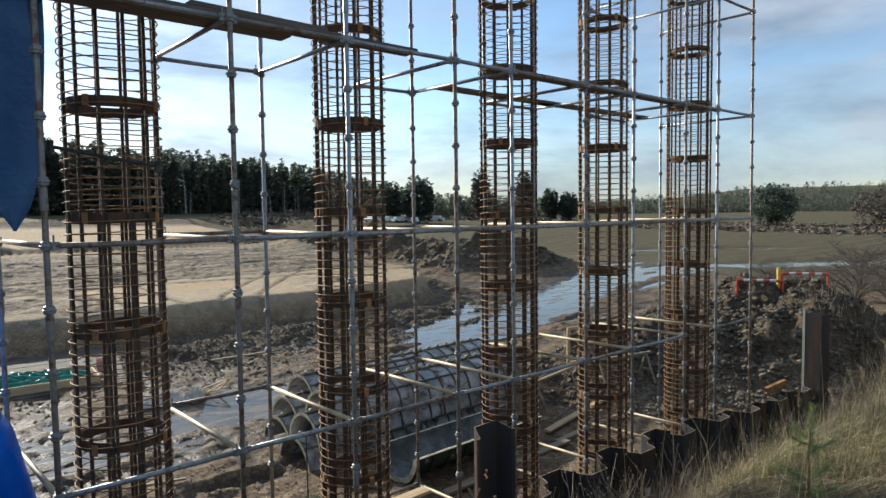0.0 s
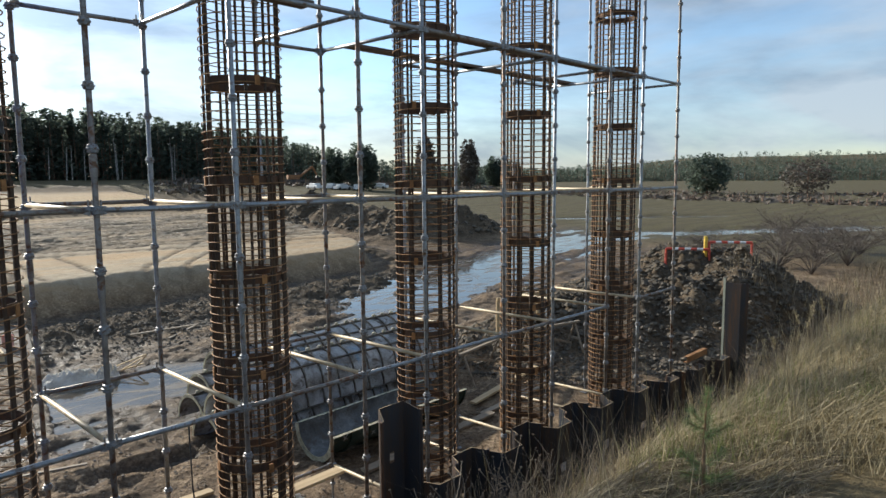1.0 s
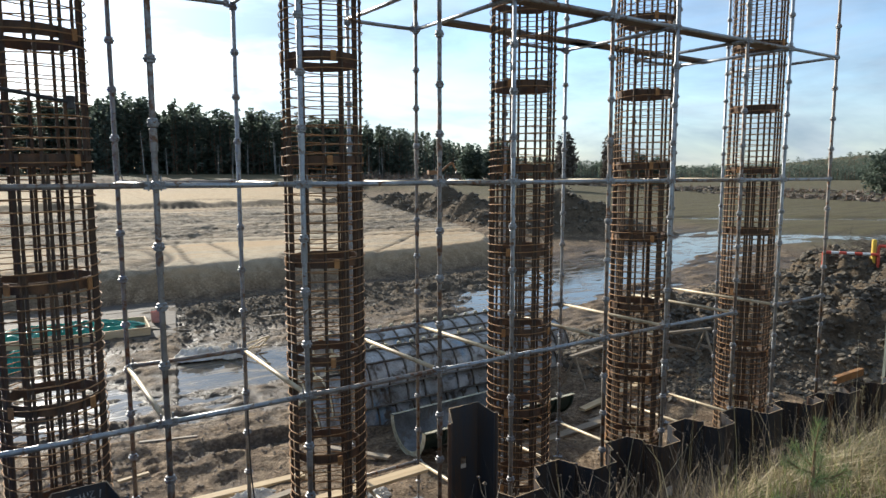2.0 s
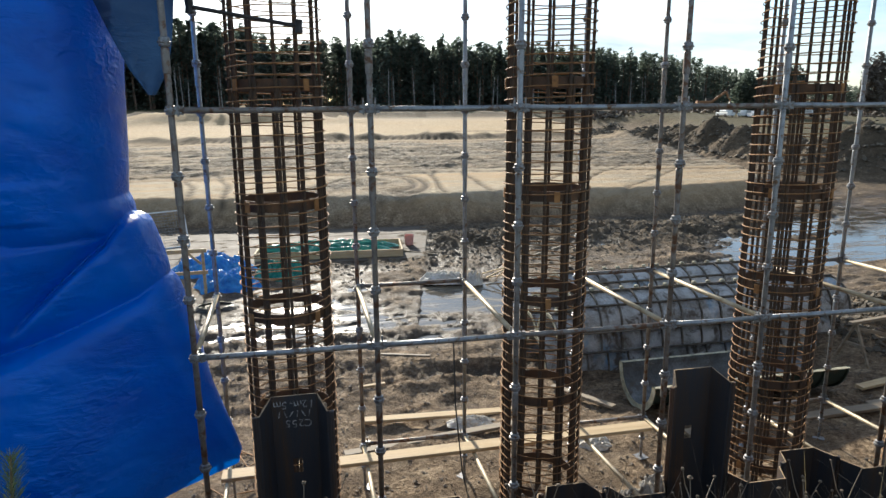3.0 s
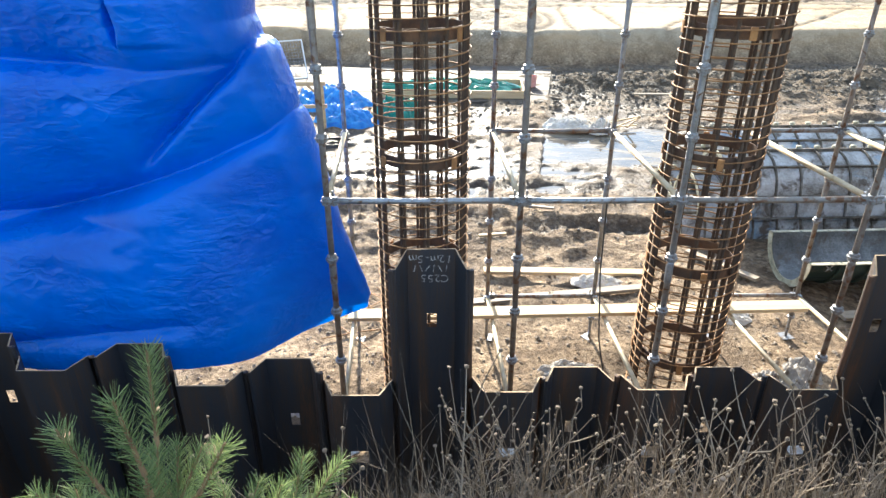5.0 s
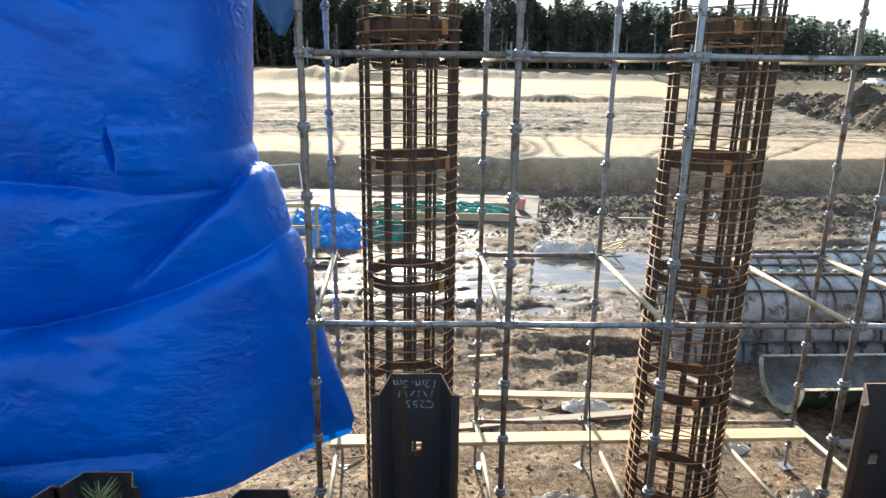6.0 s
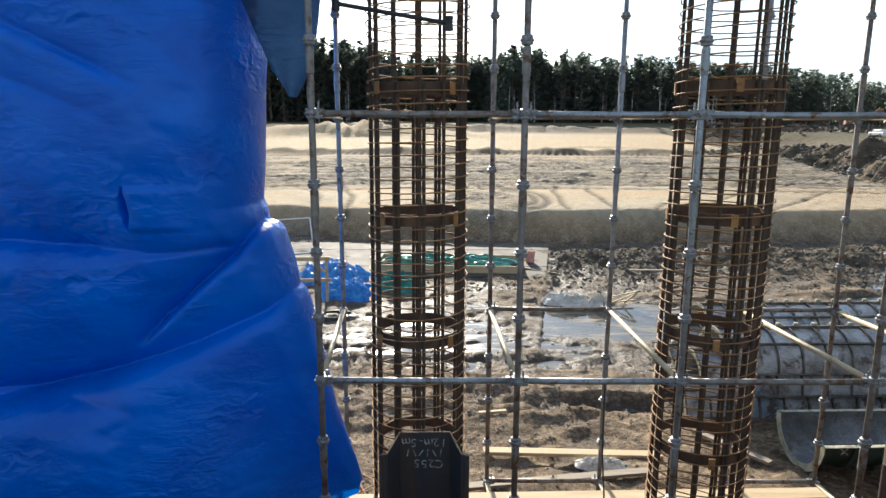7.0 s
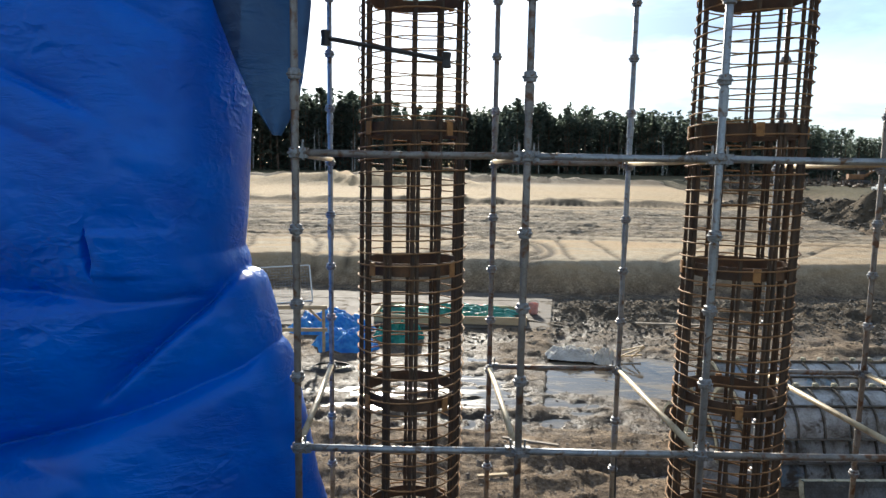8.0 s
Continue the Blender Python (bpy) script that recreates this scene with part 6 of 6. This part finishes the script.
crumpled("white_sack", (4.25, 11.9, G + 0.02), (1.5, 0.7, 0.26), WHITE_PLASTIC, "dirty white plastic sack lying by the puddle", 14, 2.2, 0.3, "sack", turn=-6)
crumpled("white_sheet", (5.0, 11.6, G), (0.6, 0.5, 0.28), WHITE_PLASTIC, "small crumpled white plastic sheet", 19, 3, 0.3, "sheet")
wt3 = thing("timber_bracket", "small triangle of nailed laths lying in the mud", "timber offcut", (5.45, 11.9, G + 0.05), turn=-15)
for a, b in (((0, 0, 0), (0.62, 0.05, 0.30)), ((0, 0, 0), (0.55, 0.3, 0.02)), ((0.30, 0.1, -0.02), (0.62, 0.05, 0.30)), ((-0.12, 0.02, 0.12), (0.6, 0.04, 0.32))):
    a, b = Vector(a), Vector(b)
    part("lath", Mesh().box(tuple((a + b) / 2), ((b - a).length, 0.05, 0.03), (b - a).to_track_quat("X", "Z").to_matrix().to_4x4(), bev=0.004), WOOD, wt3)
bk = thing("bucket", "small pink plastic bucket standing on the mud", "bucket", (3.87, 16.7, -0.84))
part("body", Mesh().lathe([(0.10, 0), (0.14, 0.02), (0.17, 0.36), (0.165, 0.365), (0.135, 0.04), (0.05, 0.03)], n=14), PINK, bk)
part("handle", Mesh().tube([(-0.17, 0, 0.34), (-0.12, 0, 0.44), (0, 0, 0.48), (0.12, 0, 0.44), (0.17, 0, 0.34)], 0.006, 5), DARK_STEEL, bk)

for a, b, w, th, mat, label in (
        ((1.5, 3.62), (4.0, 3.66), 0.16, 0.05, WOOD, "pale pine board lying on the soil"),
        ((1.2, 2.72), (3.7, 3.12), 0.14, 0.045, WOOD_OLD, "greyish board lying askew on the soil"),
        ((1.5, 4.9), (1.95, 5.0), 0.07, 0.04, WOOD, "short offcut of pale timber on the soil"),
        ((2.0, 6.4), (2.9, 6.0), 0.06, 0.035, WOOD_OLD, "thin lath lying in the mud"),
        ((6.8, 15.2), (9.2, 15.6), 0.12, 0.05, WOOD_OLD, "muddy grey board lying among clods"),
        ((7.6, 14.2), (9.0, 15.4), 0.08, 0.05, WOOD_OLD, "muddy lath lying among clods"),
        ((3.2, 15.9), (4.6, 15.2), 0.05, 0.04, WOOD_OLD, "thin muddy lath by the slab"),
        ((4.7, 4.3), (5.35, 3.3), 0.12, 0.045, WOOD_OLD, "dark wet board lying beside the formwork"),
        ((9.6, 3.2), (12.2, 3.5), 0.16, 0.05, WOOD, "pale board lying behind the columns"),
        ((9.2, 2.6), (11.4, 2.75), 0.14, 0.05, WOOD_OLD, "grey board lying behind the columns"),
        ((6.0, 2.35), (9.4, 2.5), 0.18, 0.05, WOOD_OLD, "long grey board lying behind the back row")):
    z0, z1 = floor_z(*a), floor_z(*b)
    board((*a, z0 + 0.05), (*b, z1 + 0.05), w, th, mat, label, "loose_board")
crumpled("paper_scrap", (3.1, 3.35, floor_z(3.1, 3.35) + 0.02), (0.75, 0.35, 0.10), WHITE_PLASTIC, "crumpled white wrapping on the soil", 23, 3, 0.3, "wrapping")
crumpled("paper_scrap", (4.6, 2.45, floor_z(4.6, 2.45) + 0.02), (0.6, 0.5, 0.08), WHITE_PLASTIC, "crumpled white wrapping on the soil", 29, 3, 0.3, "wrapping")

# lumps of spilt concrete beside the second cage
for k, (x, y, sx_, sy_, sz_) in enumerate(((4.55, 0.95, 0.75, 0.55, 0.22), (4.95, 1.25, 0.55, 0.5, 0.18), (4.25, 0.55, 0.5, 0.4, 0.14), (2.35, 1.3, 0.9, 0.4, 0.12), (-0.55, 0.75, 0.6, 0.5, 0.16))):
    crumpled("concrete_lump", (x, y, -0.81), (sx_, sy_, sz_), CONCRETE, "rough pale lump of spilt concrete on the footing", 40 + k, 2.6, 0.5, "concrete")
# rough timber trestles behind the columns
def trestle(at, turn, L=1.9, h=0.75):
    e = thing("timber_trestle", "rough timber trestle knocked together from muddy laths", "trestle", at, "timber trestles", turn=turn)
    part("top_rail", Mesh().box((0, 0, h), (L, 0.09, 0.05), bev=0.005), WOOD_OLD, e)
    for x in (-0.42 * L, 0.42 * L):
        for s in (-1, 1):
            part("leg", Mesh().box((x, s * 0.16, h / 2), (0.05, 0.035, h * 1.08), pose(0, 0, 0, s * 24, 0, 0), bev=0.004), WOOD_OLD, e)
        part("cross_lath", Mesh().box((x, 0, h * 0.45), (0.03, 0.42, 0.06), bev=0.004), WOOD_OLD, e)
    part("brace", Mesh().box((0, 0.05, h * 0.55), (L * 0.8, 0.025, 0.06), pose(0, 0, 0, 0, 16, 0), bev=0.004), WOOD_OLD, e)
    return e


t1 = trestle((11.0, 4.2, floor_z(11.0, 4.2)), 10)
copy_thing(t1, pose(13.0, 3.6, floor_z(13.0, 3.6), 0, 0, -12))
pf = thing("timber_rack", "open rectangular frame of pale timber standing on edge", "wooden frame", (12.9, 4.6, floor_z(12.9, 4.6)), turn=-8)
for c, s in (((0, 0, 0.05), (1.5, 0.06, 0.09)), ((0, 0, 0.95), (1.5, 0.06, 0.09)), ((-0.72, 0, 0.5), (0.09, 0.06, 0.82)), ((0.72, 0, 0.5), (0.09, 0.06, 0.82))):
    part("board", Mesh().box(c, s, bev=0.006), WOOD, pf)
part("brace", Mesh().box((0.5, 0, 0.72), (0.55, 0.03, 0.07), pose(0, 0, 0, 0, 45, 0), bev=0.004), WOOD, pf)

# coil of hose and short rebar ends on the ground beside the wrapped column
hose = Mesh().tube([(0.55 * math.cos(w * 0.4) * (1 - 0.004 * w), 0.42 * math.sin(w * 0.4) * (1 - 0.004 * w), 0.02 + 0.0012 * w) for w in range(64)], 0.014, 6)
ho = new("coiled_hose", hose.data("coiled_hose", DARK_STEEL, True))
ho.matrix_basis = pose(-1.7, 10.6, floor_z(-1.7, 10.6))
tagged(ho, "dark coiled hose lying on the mud", "hose")
for k in range(9):
    x, y, w = g3.uniform(-0.5, 0.5), g3.uniform(1.9, 3.2), g3.uniform(0, 3.14)
    z = floor_z(x, y) + 0.02
    b = Mesh().tube([(-0.5 * math.cos(w), -0.5 * math.sin(w), 0), (0, 0, 0.02), (0.5 * math.cos(w), 0.5 * math.sin(w), 0.0)], 0.008, 6)
    o = new("rebar_offcut", b.data("rebar_offcut", WIRE))
    o.location = (x, y, z)
    tagged(o, "thin rusty rebar offcut lying on the soil", "rebar", "rebar offcuts")

# red and white barrier on the spoil heap
def barrier(at, turn, L):
    e = thing("barrier", "low red and white pipe barrier", "barrier", at, "pipe barriers", turn=turn)
    n = 7
    for k in range(n):
        part("stripe", Mesh().tube([(L * k / n, 0, 0.60), (L * (k + 1) / n, 0, 0.60)], 0.042, 8), RED_PAINT if k % 2 == 0 else WHITE_PAINT, e, "red stripe" if k % 2 == 0 else "white stripe")
    for x in (0.0, L):
        part("post", Mesh().tube([(x, 0, -0.2), (x, 0, 0.60)], 0.036, 8), RED_PAINT, e)
    return e


for x, y, turn, L in ((20.2, 4.1, -62, 1.35), (20.9, 2.95, -58, 1.3)):
    barrier((x, y, floor_z(x, y) - 0.05), turn, L)
yp = thing("marker_post", "short yellow marker post", "marker post", (20.85, 3.05, floor_z(20.85, 3.05) - 0.1))
part("post", Mesh().lathe([(0.06, 0), (0.06, 0.7), (0.045, 0.72)], n=10), YELLOW_PAINT, yp)


# ---------------------------------------------------------------- bare shrubs, far trees, machines and houses
def bare_shrub(at, h, seed, spread=1.25, n=26):
    g = random.Random(seed)
    e = thing("bare_shrub", "leafless brown shrub with arching twigs", "shrub", at, "bare shrubs")
    tr, tw_ = Mesh(), Mesh()
    for _ in range(n):
        w, l = g.uniform(0, 6.28), h * g.uniform(0.6, 1.15)
        s = spread * g.uniform(0.3, 1.2) * h
        p = [Vector((s * f**1.5 * math.cos(w), s * f**1.5 * math.sin(w), l * (f - 0.28 * f * f))) + Vector((g.uniform(-1, 1), g.uniform(-1, 1), g.uniform(-0.5, 0.5))) * 0.10 * h * f for f in (0, 0.33, 0.66, 1)]
        tr.tube(p, [0.02 * h / 2, 0.014 * h / 2, 0.009 * h / 2, 0.004], 4)
        for _ in range(16):
            f = g.uniform(0.2, 1)
            a = p[1].lerp(p[3], f)
            b = a + Vector((g.uniform(-1, 1), g.uniform(-1, 1), g.uniform(-0.3, 0.8))) * 0.36 * h
            tw_.tube([a, b], [0.006 * h / 2, 0.002], 3)
    part("limb_work", tr, SHRUB_TWIG, e)
    part("twig_spray", tw_, SHRUB_TWIG, e)
    return e


for k, (x, y, h) in enumerate(((33, 8, 2.2), (36, 5.5, 2.6), (39, 3.0, 2.4), (42, 7, 2.8), (44, 0.5, 2.6), (31, 6.4, 1.5), (34.5, 3.5, 2.0), (37.5, 9.5, 2.3), (40.5, 4.8, 2.9), (46, 4.0, 3.0), (30, 9.0, 1.6), (48, 9, 3.0))):
    bare_shrub((x, y, floor_z(x, y)), h, 40 + k)


def field_tree(at, h, r, seed, mat, name, label, leaves=1400, trunk_f=0.25):
    """A broad tree of many small clumps on limbs."""
    g = random.Random(seed)
    e = thing(name, label, "tree", at)
    tr, cr_ = Mesh(), Mesh()
    tr.tube([(0, 0, -0.3), (0, 0, h * 0.35), (0.1, 0, h * 0.8)], [0.03 * h, 0.02 * h, 0.006 * h], 7)
    for _ in range(14):
        w, z = g.uniform(0, 6.28), h * g.uniform(trunk_f, 0.8)
        tr.tube([(0, 0, z), (0.5 * r * math.cos(w), 0.5 * r * math.sin(w), z + 0.1 * h), (0.85 * r * math.cos(w), 0.85 * r * math.sin(w), z + 0.16 * h)], [0.009 * h, 0.006 * h, 0.003 * h], 4)
    for _ in range(leaves):
        w, u = g.uniform(0, 6.28), g.uniform(-1, 1)
        q = (0.45 + 0.55 * g.random() ** 0.5) * (1 + 0.22 * math.sin(3 * w + seed) * math.cos(4 * u))
        c = Vector((r * q * math.sqrt(1 - u * u) * math.cos(w), r * q * math.sqrt(1 - u * u) * math.sin(w), h * 0.50 + h * 0.50 * q * u))
        s = 0.05 * h * g.uniform(0.6, 1.3)
        p = [c + Vector((g.uniform(-1, 1), g.uniform(-1, 1), g.uniform(-0.7, 0.7))) * s for _ in range(4)]
        cr_.add(p, [(0, 1, 2), (0, 2, 3), (0, 3, 1)])
    part("trunk", tr, BARK, e)
    part("crown", cr_, mat, e)
    return e


def polar(yaw_right, d):
    return -0.5 + d * math.sin(radians(yaw_right)), -5.8 + d * math.cos(radians(yaw_right))


for k, (yaw, d, h, r, mat, label) in enumerate(((67.3, 170, 9.5, 5.2, PINE_HAZED, "broad dark evergreen tree in the field"), (74.5, 175, 8.0, 5.8, BARE_FAR, "hazy bare tree at the edge of the field"),
                                               (38.0, 150, 10.5, 3.6, PINE_HAZED, "dark pine standing alone before the wood"), (35.5, 155, 9.0, 3.2, PINE_HAZED, "dark pine standing alone before the wood"),
                                               (49.6, 190, 9, 2.6, PINE_HAZED, "slender dark pine far across the site"), (51.2, 190, 8, 3.0, PINE_HAZED, "dark pine far across the site"),
                                               (43.6, 180, 13, 2.8, BARE_FAR, "tall bare birch far across the site"), (47.4, 185, 13, 2.6, BARE_FAR, "tall bare birch far across the site"))):
    x, y = polar(yaw, d)
    field_tree((x, y, floor_z(x, y)), h, r, 60 + k, mat, "field_tree", label, 2600 if mat is PINE_HAZED else 1500, 0.1)


def excavator(at, turn):
    e = thing("excavator", "orange crawler excavator working far off on the sand", "excavator", at, turn=turn)
    part("house", Mesh().box((-0.6, 0, 1.75), (3.0, 2.5, 1.2), bev=0.15), ORANGE_PAINT, e)
    part("cab", Mesh().box((0.9, 0.7, 2.1), (1.4, 1.0, 1.7), bev=0.15), DARK_STEEL, e, "dark glazed cab")
    for s in (-1, 1):
        part("track", Mesh().box((0, s * 1.2, 0.5), (4.2, 0.6, 1.0), bev=0.3), DARK_STEEL, e, "dark crawler track")
    part("boom", Mesh().box((2.9, 0, 3.2), (4.2, 0.4, 0.6), pose(0, 0, 0, 0, -38, 0), bev=0.08), ORANGE_PAINT, e)
    part("arm", Mesh().box((5.3, 0, 3.2), (2.9, 0.35, 0.45), pose(0, 0, 0, 0, 62, 0), bev=0.06), ORANGE_PAINT, e)
    part("bucket", Mesh().box((5.95, 0, 1.7), (0.9, 1.1, 0.9), pose(0, 0, 0, 0, 25, 0), bev=0.2), DARK_STEEL, e)
    return e


ex_, ey_ = polar(32.3, 176)
excavator((ex_, ey_, floor_z(ex_, ey_)), -20)


def parked_car(at, turn, paint):
    e = thing("parked_car", "small pale car parked far off by the wood", "car", at, "parked cars", turn=turn)
    b = Mesh().box((0, 0, 0.62), (4.2, 1.7, 0.62), bev=0.12)
    b.box((-0.2, 0, 1.15), (2.2, 1.5, 0.5), bev=0.14)
    part("body", b, paint, e)
    for x in (-1.3, 1.3):
        for s in (-1, 1):
            wv = Mesh().lathe([(0.1, -0.1), (0.31, -0.1), (0.33, 0), (0.31, 0.1), (0.1, 0.1)], n=12)
            o = part("wheel", wv, DARK_STEEL, e)
            o.location, o.rotation_euler = (x, s * 0.8, 0.33), (radians(90), 0, 0)
    return e


car = parked_car((*polar(36.3, 150), 0), 10, WHITE_PAINT)
for k, (yaw, d) in enumerate(((36.3, 150), (35.4, 152), (37.6, 148), (33.9, 150), (39.5, 156))):
    x, y = polar(yaw, d)
    m = pose(x, y, floor_z(x, y), 0, 0, 30 * k)
    if k == 0:
        car.matrix_basis = m
    else:
        copy_thing(car, m)


def far_house(at, turn, wall, roof, w=7, d=6, h=4.5):
    e = thing("far_house", "small pale house with a pitched roof far across the field", "house", at, "far houses", turn=turn)
    part("wall", Mesh().box((0, 0, h / 2), (w, d, h)), wall, e)
    rf = Mesh().add([(-w / 2 - 0.4, -d / 2 - 0.4, h), (w / 2 + 0.4, -d / 2 - 0.4, h), (w / 2 + 0.4, d / 2 + 0.4, h), (-w / 2 - 0.4, d / 2 + 0.4, h), (-w / 2 - 0.4, 0, h + 3.2), (w / 2 + 0.4, 0, h + 3.2)],
                    [(0, 1, 5, 4), (2, 3, 4, 5), (1, 2, 5), (3, 0, 4), (3, 2, 1, 0)])
    part("roof", rf, roof, e)
    for x in (-w * 0.25, w * 0.25):
        part("window", Mesh().box((x, -d / 2 - 0.02, h * 0.6), (1.1, 0.1, 1.4)), DARK_STEEL, e)
    part("window", Mesh().box((-w / 2 - 0.02, 0, h * 0.6), (0.1, 1.1, 1.4)), DARK_STEEL, e)
    return e


ROOF = surf("grey_brown_roof", [(0.3, (0.10, 0.08, 0.07)), (0.6, (0.2, 0.16, 0.14))], 0.5, 6, (0.7, 0.9), 0, 0.2, 0.02)
for yaw, d, tr3 in ((69.6, 540, 20), (79.5, 560, 60)):
    x, y = polar(yaw, d)
    far_house((x, y, floor_z(x, y) - 0.1), tr3, WHITE_PAINT, ROOF)
